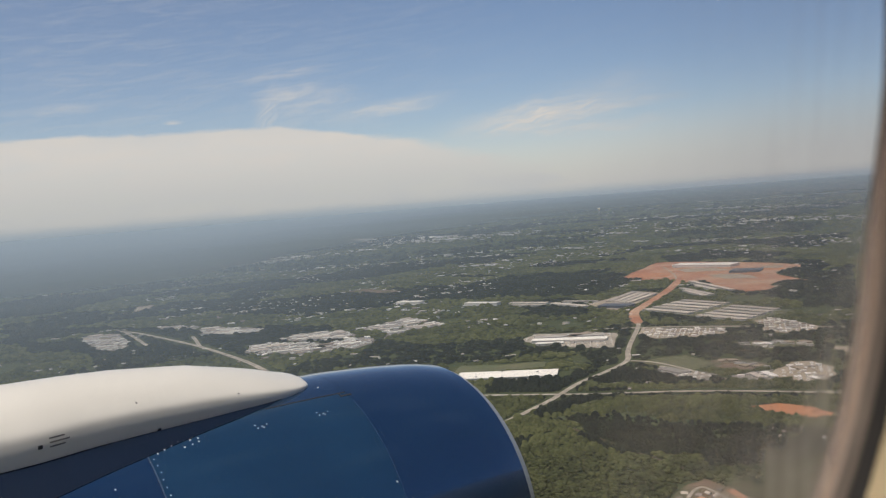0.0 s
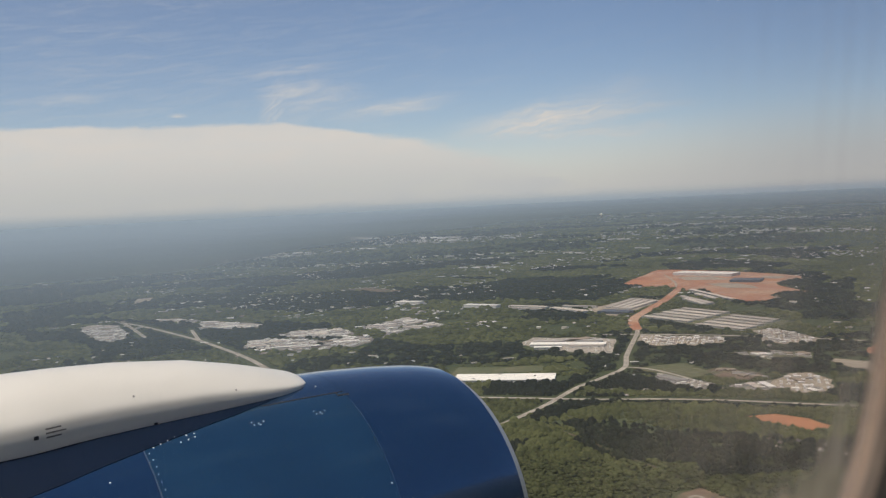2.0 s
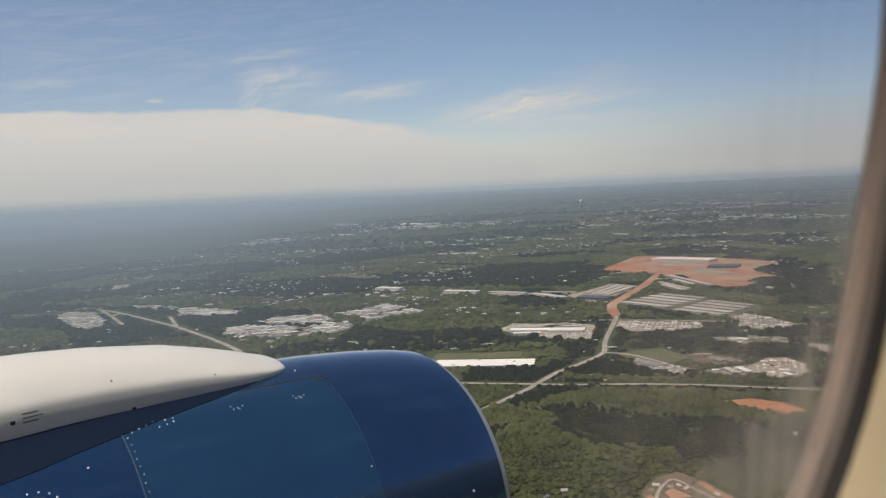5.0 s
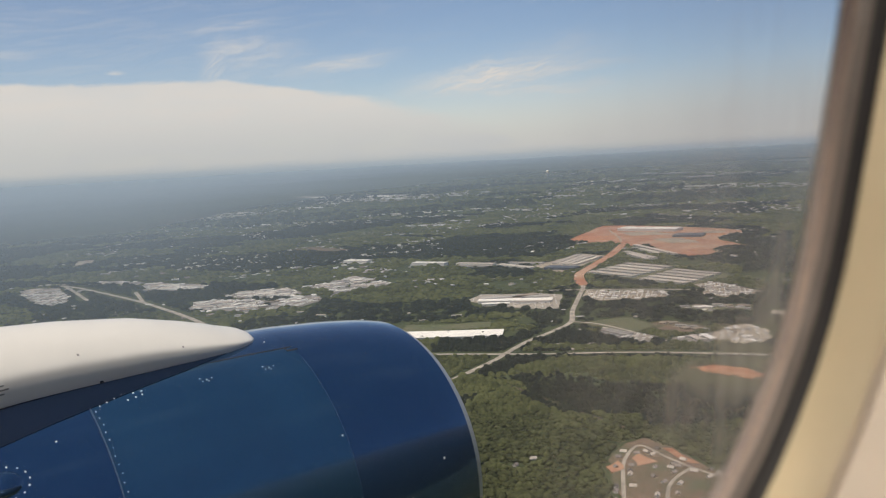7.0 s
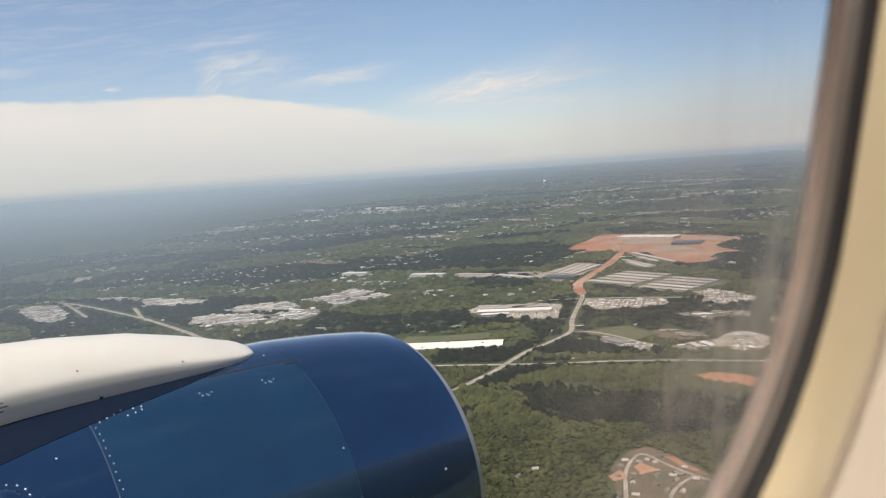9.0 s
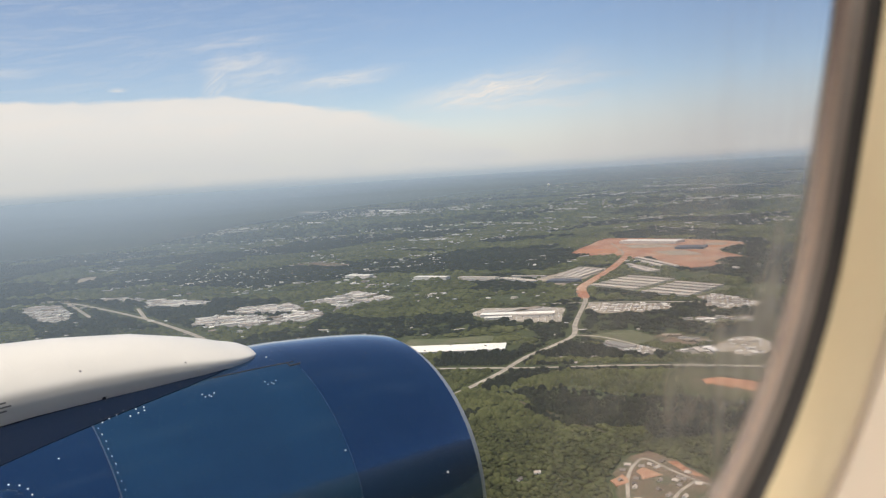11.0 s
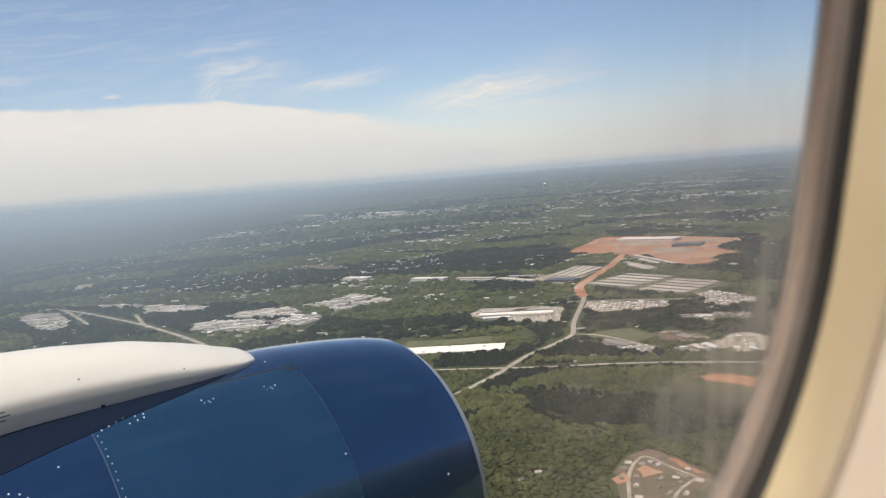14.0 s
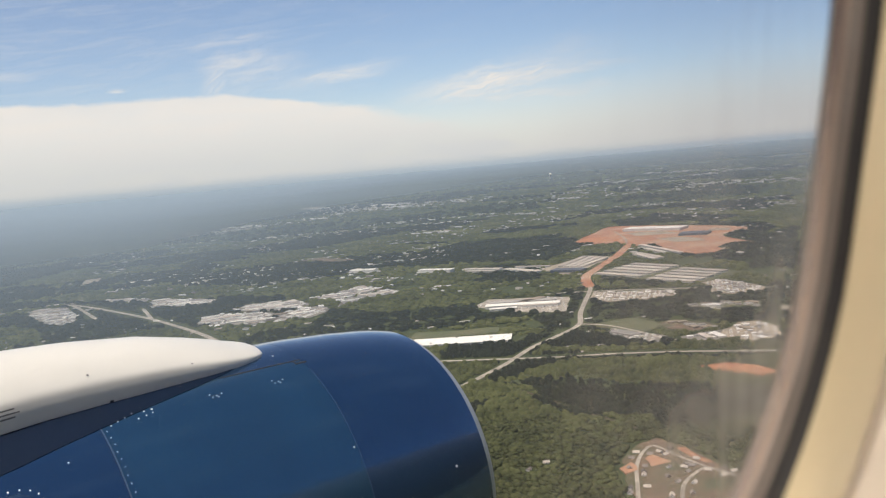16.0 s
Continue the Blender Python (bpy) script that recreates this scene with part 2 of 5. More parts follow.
def haze_material():
    """Sheet of painted haze over the plain, thicker with distance and towards the tail."""
    m = bpy.data.materials.new("painted_haze_sheet")
    m.use_nodes = True
    n = Nodes(m.node_tree)
    out = n.add("ShaderNodeOutputMaterial")
    co = n.add("ShaderNodeTexCoord").outputs["Object"]
    length = n.t.nodes.new("ShaderNodeVectorMath")
    length.operation = "LENGTH"
    n.link(co, length.inputs[0])
    sep = n.add("ShaderNodeSeparateXYZ")
    n.link(co, sep.inputs[0])
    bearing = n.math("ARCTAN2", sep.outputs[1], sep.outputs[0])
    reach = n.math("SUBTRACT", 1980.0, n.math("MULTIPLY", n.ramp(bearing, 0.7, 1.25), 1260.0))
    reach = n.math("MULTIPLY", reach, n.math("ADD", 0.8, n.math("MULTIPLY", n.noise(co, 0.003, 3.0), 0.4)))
    # opacity set by distance and bearing imitates the paling of far land
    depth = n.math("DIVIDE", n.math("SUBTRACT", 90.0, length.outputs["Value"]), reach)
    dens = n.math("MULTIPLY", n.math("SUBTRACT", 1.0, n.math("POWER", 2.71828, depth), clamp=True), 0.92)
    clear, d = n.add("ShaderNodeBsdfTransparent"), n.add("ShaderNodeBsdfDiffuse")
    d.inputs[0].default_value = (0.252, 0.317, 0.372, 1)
    mixer = n.add("ShaderNodeMixShader")
    n.put(mixer.inputs[0], dens)
    n.link(clear.outputs[0], mixer.inputs[1])
    n.link(d.outputs[0], mixer.inputs[2])
    n.link(mixer.outputs[0], out.inputs[0])
    return m


BLUE = material("metallic_blue_paint", (0.019, 0.072, 0.166), 0.15, metal=0.75, spots=(0.024, 0.092, 0.195), scale=1.5, coat=0.75)
BLUE_COWL = material("metallic_teal_blue_paint", (0.025, 0.098, 0.186), 0.19, metal=0.75, spots=(0.031, 0.124, 0.226), scale=1.5, coat=0.7)
WHITE_PAINT = material("white_paint", (0.72, 0.685, 0.61), 0.38, spots=(0.63, 0.60, 0.53), scale=2.5, amount=0.5, coat=0.2)
BARE_METAL = material("bare_metal", (0.50, 0.50, 0.51), 0.5, metal=0.75, spots=(0.5, 0.51, 0.53), scale=3)
DARK_METAL = material("dark_metal", (0.03, 0.03, 0.035), 0.5, metal=0.4)
NAVY = material("dark_navy_paint", (0.004, 0.011, 0.028), 0.42, spots=(0.005, 0.013, 0.034), scale=3, ior=1.2)
HULL_GREY = material("grey_hull_paint", (0.30, 0.245, 0.225), 0.45, scale=0.5)
SEAM = material("dark_seam", (0.012, 0.014, 0.02), 0.7)
SEALANT = material("seam_sealant", (0.035, 0.065, 0.12), 0.6, scale=12)
FASTENER = material("bright_fastener", (0.85, 0.85, 0.85), 0.35, metal=0.3)
MARKING = material("grey_marking", (0.16, 0.15, 0.14), 0.7)
GASKET_EDGE = material("worn_gasket_edge", (0.24, 0.185, 0.155), 0.5, spots=(0.18, 0.14, 0.12), scale=30)
GASKET = material("brown_grey_gasket", (0.125, 0.102, 0.088), 0.45, spots=(0.085, 0.07, 0.062), scale=30)
RUBBER = material("dark_rubber_seal", (0.014, 0.013, 0.013), 0.7, scale=30)
CREAM = material("cream_plastic", (0.58, 0.49, 0.32), 0.5, spots=(0.53, 0.445, 0.29), scale=20, amount=0.4)
PANEL = material("pale_cabin_panel", (0.80, 0.71, 0.60), 0.75, spots=(0.75, 0.66, 0.55), scale=14, amount=0.4, bump=0.1, bump_scale=400)
CARPET = material("grey_carpet", (0.10, 0.10, 0.12), 0.95, scale=30)
PANE = pane_material()
GROUND = ground_material()
WOODS = leaf_material("mixed_woodland_leaves", (0.097, 0.111, 0.045), (0.215, 0.223, 0.086))
PINES = leaf_material("dark_pine_needles", (0.034, 0.041, 0.027), (0.060, 0.066, 0.038))
ASPHALT = material("worn_asphalt", (0.17, 0.16, 0.145), 0.9, spots=(0.23, 0.22, 0.20), scale=0.2)
CONCRETE = material("pale_concrete", (0.47, 0.405, 0.32), 0.9, spots=(0.24, 0.205, 0.16), scale=0.25, amount=0.9)
CLAY = material("red_clay", (0.36, 0.130, 0.056), 0.95, spots=(0.50, 0.32, 0.205), scale=0.045, amount=0.9, bump=0.4, bump_scale=0.5)
FRESH_CLAY = material("fresh_orange_clay", (0.47, 0.195, 0.085), 0.95, spots=(0.42, 0.17, 0.075), scale=0.2, amount=0.8)
YARD = material("oil-stained_yard", (0.31, 0.272, 0.218), 0.9, spots=(0.17, 0.15, 0.125), scale=0.3, amount=0.9)
SAND = material("pale_sand", (0.40, 0.33, 0.24), 0.95, spots=(0.30, 0.24, 0.17), scale=0.12, amount=0.9)
GRASS = material("mown_grass", (0.095, 0.105, 0.042), 0.95, spots=(0.14, 0.125, 0.060), scale=0.08, amount=0.9)
SCRUB = material("scrubby_bare_soil", (0.20, 0.125, 0.080), 0.95, spots=(0.075, 0.085, 0.036), scale=0.15, amount=0.95)
MEADOW = material("rough_meadow", (0.062, 0.085, 0.030), 0.95, spots=(0.105, 0.105, 0.045), scale=0.06, amount=0.9)
ROOF_WHITE = material("white_membrane_roof", (0.86, 0.80, 0.70), 0.8, spots=(0.72, 0.67, 0.59), scale=0.3, amount=0.5, per_object=0.12)
ROOF_TAN = material("tan_gravel_roof", (0.33, 0.26, 0.185), 0.9, spots=(0.27, 0.21, 0.15), scale=0.4, per_object=0.15)
ROOF_GREY = material("grey_roof", (0.37, 0.335, 0.29), 0.85, spots=(0.22, 0.20, 0.18), scale=0.9, per_object=0.5)
ROOF_PALE = material("weathered_pale_roof", (0.54, 0.465, 0.38), 0.85, spots=(0.34, 0.29, 0.235), scale=0.9, per_object=0.4)
SHINGLE = material("house_roof", (0.24, 0.20, 0.17), 0.9, spots=(0.17, 0.145, 0.125), scale=1.5, per_object=0.7)
WALL = material("pale_wall", (0.58, 0.55, 0.50), 0.8, spots=(0.50, 0.47, 0.42), scale=0.8, per_object=0.3)
WALL_TAN = material("tan_wall", (0.36, 0.29, 0.22), 0.85, scale=0.8, per_object=0.3)
GLASS_DARK = material("dark_window_glass", (0.02, 0.025, 0.03), 0.1)
TRAILER = material("white_trailer", (0.76, 0.72, 0.65), 0.5, spots=(0.6, 0.57, 0.52), scale=1.0)
STEEL_GREY = material("blue_grey_steel", (0.085, 0.095, 0.115), 0.6, scale=0.3)


# ---- mesh helpers ----
def mesh_of(name, verts, faces, mat, smooth=False):
    me = bpy.data.meshes.new(name)
    me.from_pydata([tuple(v) for v in verts], [], faces)
    me.materials.append(mat)
    if smooth:
        me.shade_smooth()
    return me


def part(name, me, parent, label="", at=None):
    ob = new(name, me)
    ob.parent = parent
    if at is not None:
        ob.matrix_basis = at
    return tagged(ob, label)


def thing(name, label, category, group="", kind="", at=None):
    ob = new(name)
    if at is not None:
        ob.matrix_basis = at
    return tagged(ob, label, category, group, kind)


class Soup:
    """Gathers vertices and faces of one mesh."""

    def __init__(self):
        self.v, self.f = [], []

    def add(self, verts, faces):
        k = len(self.v)
        self.v += [tuple(p) for p in verts]
        self.f += [tuple(i + k for i in f) for f in faces]

    def box(self, x0, y0, z0, x1, y1, z1, turn=0.0, cx=0.0, cy=0.0):
        c, s = math.cos(turn), math.sin(turn)
        vs = [(x, y, z) for z in (z0, z1) for x, y in ((x0, y0), (x1, y0), (x1, y1), (x0, y1))]
        vs = [(cx + x * c - y * s, cy + x * s + y * c, z) for x, y, z in vs]
        self.add(vs, [(3, 2, 1, 0), (4, 5, 6, 7), (0, 1, 5, 4), (1, 2, 6, 5), (2, 3, 7, 6), (3, 0, 4, 7)])

    def mesh(self, name, mat, smooth=False):
        return mesh_of(name, self.v, self.f, mat, smooth)


def loft(rings, closed=True, caps=(False, False)):
    s = Soup()
    k = len(rings[0])
    vs = [p for r in rings for p in r]
    fs = []
    for i in range(len(rings) - 1):
        for j in range(k if closed else k - 1):
            a, b = i * k + j, i * k + (j + 1) % k
            fs.append((a, b, b + k, a + k))
    if caps[0]:
        fs.append(tuple(range(k))[::-1])
    if caps[1]:
        fs.append(tuple(range((len(rings) - 1) * k, len(rings) * k)))
    s.add(vs, fs)
    return s


# ---- the engine ----
AX_Y, AX_Z = 6.741, EYE - 2.866
PROFILE = [(-2.6, 0.98), (-1.4, 1.20), (-0.4, 1.325), (0.6, 1.385), (1.6, 1.402), (2.6, 1.402), (3.2, 1.398), (3.62, 1.389), (3.84, 1.374),
           (4.13, 1.351), (4.43, 1.317), (4.60, 1.290), (4.72, 1.262)]


def radius(x):
    return float(np.interp(x, [p[0] for p in PROFILE], [p[1] for p in PROFILE]))


def on_cowl(x, a, lift=0.0):
    """A point on the cowl at station x and a degrees from the top towards the cabin."""
    r, a = radius(x) + lift, radians(a)
    return Vector((x, AX_Y - r * math.sin(a), AX_Z + r * math.cos(a)))


def shell(x0, x1, a0, a1, lift=0.0, thick=0.012, nx=10, na=None):
    """A curved cowl panel with thickness and turned-in edges."""
    na = na or max(3, int(abs(a1 - a0) / 3))
    full = abs(a1 - a0) >= 359.9
    aa = np.linspace(a0, a1, na + 1)[: na if full else na + 1]
    xs = np.linspace(x0, x1, nx + 1)
    outer = [[on_cowl(x, a, lift) for a in aa] for x in xs]
    first, last = [on_cowl(x0, a, lift - thick) for a in aa], [on_cowl(x1, a, lift - thick) for a in aa]
    s = loft([first] + outer + [last], closed=full)
    if not full:
        for a in (a0, a1):
            s.add([p for x in xs for p in (on_cowl(x, a, lift), on_cowl(x, a, lift - thick))],
                  [(2 * i, 2 * i + 1, 2 * i + 3, 2 * i + 2) for i in range(nx)])
    return s


def edge_smooth(me, deg=30):
    me.shade_smooth()
    me.set_sharp_from_angle(angle=radians(deg))
    return me


def build_engine():
    eng = thing("jet_engine", "glossy blue jet engine with bare metal lip and white pylon", "aircraft engine",
                at=pose(2.0, AX_Y, AX_Z))
    inv = eng.matrix_basis.inverted()

    def p(name, soup, mat, label="", parent=None, deg=30):
        me = soup.mesh(name, mat)
        me.transform(inv)
        edge_smooth(me, deg)
        return part(name, me, parent or eng, label)

    p("liner", shell(-2.5, 4.5, 0, 360, -0.011, 0.004, 14, 96), SEAM)
    intake = p("intake_cowl", shell(3.5025, 4.71, 0, 360, 0, 0.02, 16, 144), BLUE, "deep blue painted intake cowl")
    p("fan_cowl", shell(1.836, 3.4995, 18.9, 178, 0, 0.012, 12, 60), BLUE_COWL, "blue fan cowl door with flush fasteners")
    p("fan_cowl", shell(1.836, 3.4995, -178, -18.9, 0, 0.012, 12, 60), BLUE_COWL)
    p("top_apron", shell(1.836, 3.4995, -18.8, 18.8, 0, 0.012, 12, 16), BLUE)
    p("reverser_cowl", shell(-2.6, 1.826, 0, 360, 0, 0.012, 16, 120), BLUE, "deep blue reverser cowl")
    # dark apron between the pylon and the cowl doors, narrowing towards the nose
    for sg in (-1, 1):
        ax = np.linspace(-2.4, 3.24, 44)
        cut = [float(np.interp(x, (-2.4, 1.23, 1.51, 1.84, 2.13, 2.59, 2.85, 2.98, 3.24), (62, 34.6, 31.6, 28.3, 25.3, 20.7, 17.3, 15.2, 11.6))) for x in ax]
        rows_ = [[on_cowl(x, sg * a, 0.004) for a in np.linspace(9, c_, 9)] + [on_cowl(x, sg * c_, -0.006)] for x, c_ in zip(ax, cut)]
        p("apron", loft(rows_, closed=False), NAVY, "dark navy apron below the pylon")
    # polished lip, turned inwards into the intake duct
    prof = [(4.722, 1.2615), (4.80, 1.238), (4.87, 1.207), (4.925, 1.170), (4.955, 1.130), (4.955, 1.095), (4.925, 1.060), (4.85, 1.035), (4.70, 1.02)]
    rings = [[Vector((x, AX_Y - r * math.sin(t), AX_Z + r * math.cos(t))) for t in np.linspace(0, 2 * math.pi, 144, endpoint=False)] for x, r in ((4.712 + 0.55 * (q[0] - 4.722), q[1] + 0.003) for q in prof)]
    p("lip", loft(rings), BARE_METAL, "bare metal intake lip", deg=60)
    duct = [[Vector((x, AX_Y - r * math.sin(t), AX_Z + r * math.cos(t))) for t in np.linspace(0, 2 * math.pi, 96, endpoint=False)]
            for x, r in ((4.70, 1.022), (4.3, 1.03), (3.7, 1.08), (3.7, 0.001))]
    p("intake_duct", loft(duct), DARK_METAL)
    # sealant lines along the joints
    for x, a0, a1, w in ((1.831, 28, 120, 0.0045), (3.501, 24, 80, 0.0012)):
        p("seam", shell(x - w, x + w, a0, a1, 0.0005, 0.006, 1, 40), SEALANT)
    p("seam", shell(2.80, 3.496, 18.6, 19.2, 0.001, 0.006, 8, 2), SEAM)
    p("seam", shell(3.43, 3.53, 20.4, 21.2, 0.0015, 0.006, 3, 2), SEAM)
    p("seam", shell(3.428, 3.442, 18.7, 21.2, 0.0015, 0.006, 1, 4), SEAM)
    def stud(x, a, r=0.009, mat=FASTENER):
        s = Soup()
        ring = []
        for i in range(10):
            t = i * math.tau / 10
            ring.append((x + r * math.cos(t), a + math.degrees(r * math.sin(t) / 1.4)))
        s.add([on_cowl(cx, ca, -0.002) for cx, ca in ring] + [on_cowl(cx, ca, 0.003) for cx, ca in ring] + [on_cowl(x, a, 0.005)],
              [(i, (i + 1) % 10, 10 + (i + 1) % 10, 10 + i) for i in range(10)] + [(10 + i, 10 + (i + 1) % 10, 20) for i in range(10)])
        return p("fastener", s, mat)

    for cx, ca in ((2.683, 26.4), (3.186, 27.0)):
        for dx, da in ((-0.055, -1.2), (-0.045, 0.9), (0.0, 0.3), (0.012, 1.3), (0.055, -0.4)):
            stud(cx + 0.8 * dx, ca + 0.4 + 0.7 * da, 0.0048)
    for dx, da in ((-0.06, 0.6), (0.0, 0.1), (0.05, -0.4), (0.058, -1.9), (0.0, -1.8)):
        stud(2.15 + dx, 27.6 + da, 0.0062)
    for i in range(14):
        stud(1.858 + 0.004 * (i % 3), 30.0 + 2.6 * i, 0.0036)
    for i in range(4):
        stud(1.90 + 0.055 * i, 28.2 - 0.9 * i, 0.006)
    stud(1.552, 37.0, 0.006)
    stud(3.34, 12.5, 0.007)
    stud(4.345, 74.1, 0.011)
    stud(3.47, 57.5, 0.007)
    # blister with its ring of fasteners
    bc = (1.185, 45.3)
    dome = []
    for r, h in ((0.094, -0.004), (0.085, 0.008), (0.063, 0.024), (0.032, 0.036), (0.001, 0.039)):
        dome.append([on_cowl(bc[0] + 1.25 * r * math.cos(t), bc[1] + math.degrees(r * math.sin(t) / 1.4), h) for t in np.linspace(0, math.tau, 28, endpoint=False)])
    p("blister", loft(dome), BLUE, "domed blue access blister", deg=60)
    for t in range(0, 360, 24):
        stud(bc[0] + 0.155 * math.cos(radians(t)), bc[1] + math.degrees(0.115 * math.sin(radians(t)) / 1.4), 0.006)

    # white pylon fairing that runs back over the cowl
    st = [(3.335, 0.06, -1.492), (3.325, 0.145, -1.460), (3.30, 0.215, -1.434), (3.25, 0.275, -1.408), (3.18, 0.315, -1.386), (3.10, 0.345, -1.366), (2.97, 0.378, -1.325), (2.83, 0.40, -1.285), (2.39, 0.43, -1.185), (1.86, 0.458, -1.122), (1.49, 0.485, -1.10),
          (1.2, 0.515, -1.092), (0.6, 0.525, -1.08), (-0.6, 0.50, -1.06), (-2.4, 0.50, -1.05)]
    # finer stations between
    def side_width(up):
        """Half width of the fairing at a share of its height: upright flanks, sloping shoulders, rounded ridge."""
        return float(np.interp(up, (0.0, 0.12, 0.30, 0.44, 0.50, 0.58, 0.68, 0.78, 0.88, 0.95, 0.99, 1.0), (0.93, 0.975, 1.0, 0.99, 0.965, 0.90, 0.80, 0.68, 0.50, 0.31, 0.15, 0.0)))

    xs = np.concatenate([np.concatenate([np.linspace(3.335, 3.29, 10), np.linspace(3.28, 3.0, 13)]), np.linspace(2.95, -2.4, 30)])
    sx = [q[0] for q in st][::-1]
    rings = []
    for x in xs:
        hw = np.interp(x, sx, [q[1] for q in st][::-1])
        zt = EYE + np.interp(x, sx, [q[2] for q in st][::-1])
        zb = AX_Z + math.sqrt(max(radius(x) ** 2 - hw ** 2, 0.1)) - 0.035
        ring = []
        for q in np.linspace(-1, 1, 45):
            up = 1 - abs(q) ** 1.3
            ring.append(Vector((x, AX_Y + math.copysign(hw * side_width(up), q), zb + (zt - zb) * up)))
        rings.append(ring)
    pyl = p("pylon_fairing", loft(rings, closed=False, caps=(True, True)), WHITE_PAINT, "white painted pylon fairing with a rounded nose", deg=40)

    def on_side(x, up):
        hw = float(np.interp(x, sx, [q[1] for q in st][::-1]))
        zt = EYE + float(np.interp(x, sx, [q[2] for q in st][::-1]))
        zb = AX_Z + math.sqrt(radius(x) ** 2 - hw ** 2) - 0.035
        return Vector((x, AX_Y - hw * side_width(up) - 0.003, zb + (zt - zb) * up))

    def decal(name, x0, x1, u0, u1, mat):
        s = Soup()
        n_ = max(5, int((x1 - x0) * 20))
        pts = [on_side(x0 + (x1 - x0) * i / n_, u) for u in (u0, u1) for i in range(n_ + 1)]
        s.add(pts, [(i, i + 1, n_ + 2 + i, n_ + 1 + i) for i in range(n_)])
        return p(name, s, mat, parent=pyl)

    decal("screw", 1.86, 1.874, 0.58, 0.605, MARKING)
    decal("screw", 2.62, 2.634, 0.50, 0.53, MARKING)
    decal("port", 1.185, 1.215, 0.28, 0.33, SEAM)
    for k in range(3):
        decal("placard_bar", 1.26, 1.36 + 0.03 * (k == 1), 0.27 + 0.055 * k, 0.29 + 0.055 * k, MARKING)
    decal("gap", 0.2, 1.995, 0.080, 0.098, SEAM)
    decal("latch", 1.985, 2.012, 0.085, 0.14, SEAM)
    return eng


build_engine()


# ---- the cabin round the camera ----
LEAN_WALL = radians(10)
WALL_N = Vector((0, -math.cos(LEAN_WALL), -math.sin(LEAN_WALL)))
WALL_UP = Vector((0, -math.sin(LEAN_WALL), math.cos(LEAN_WALL)))
PANE_AT = Vector((0, 0, EYE)) - WALL_N * 0.16


def rounded(ul, ur, vb, vt, r, n_=14):
    pts = []
    for cx, cy, a0 in ((ur - r, vt - r, 0), (ul + r, vt - r, 90), (ul + r, vb + r, 180), (ur - r, vb + r, 270)):
        for i in range(n_ + 1):
            a = radians(a0 + 90 * i / n_)
            pts.append((cx + r * math.cos(a), cy + r * math.sin(a)))
    return pts


def at_wall(pts, w):
    return [PANE_AT + Vector((1, 0, 0)) * u + WALL_UP * v + WALL_N * w for u, v in pts]


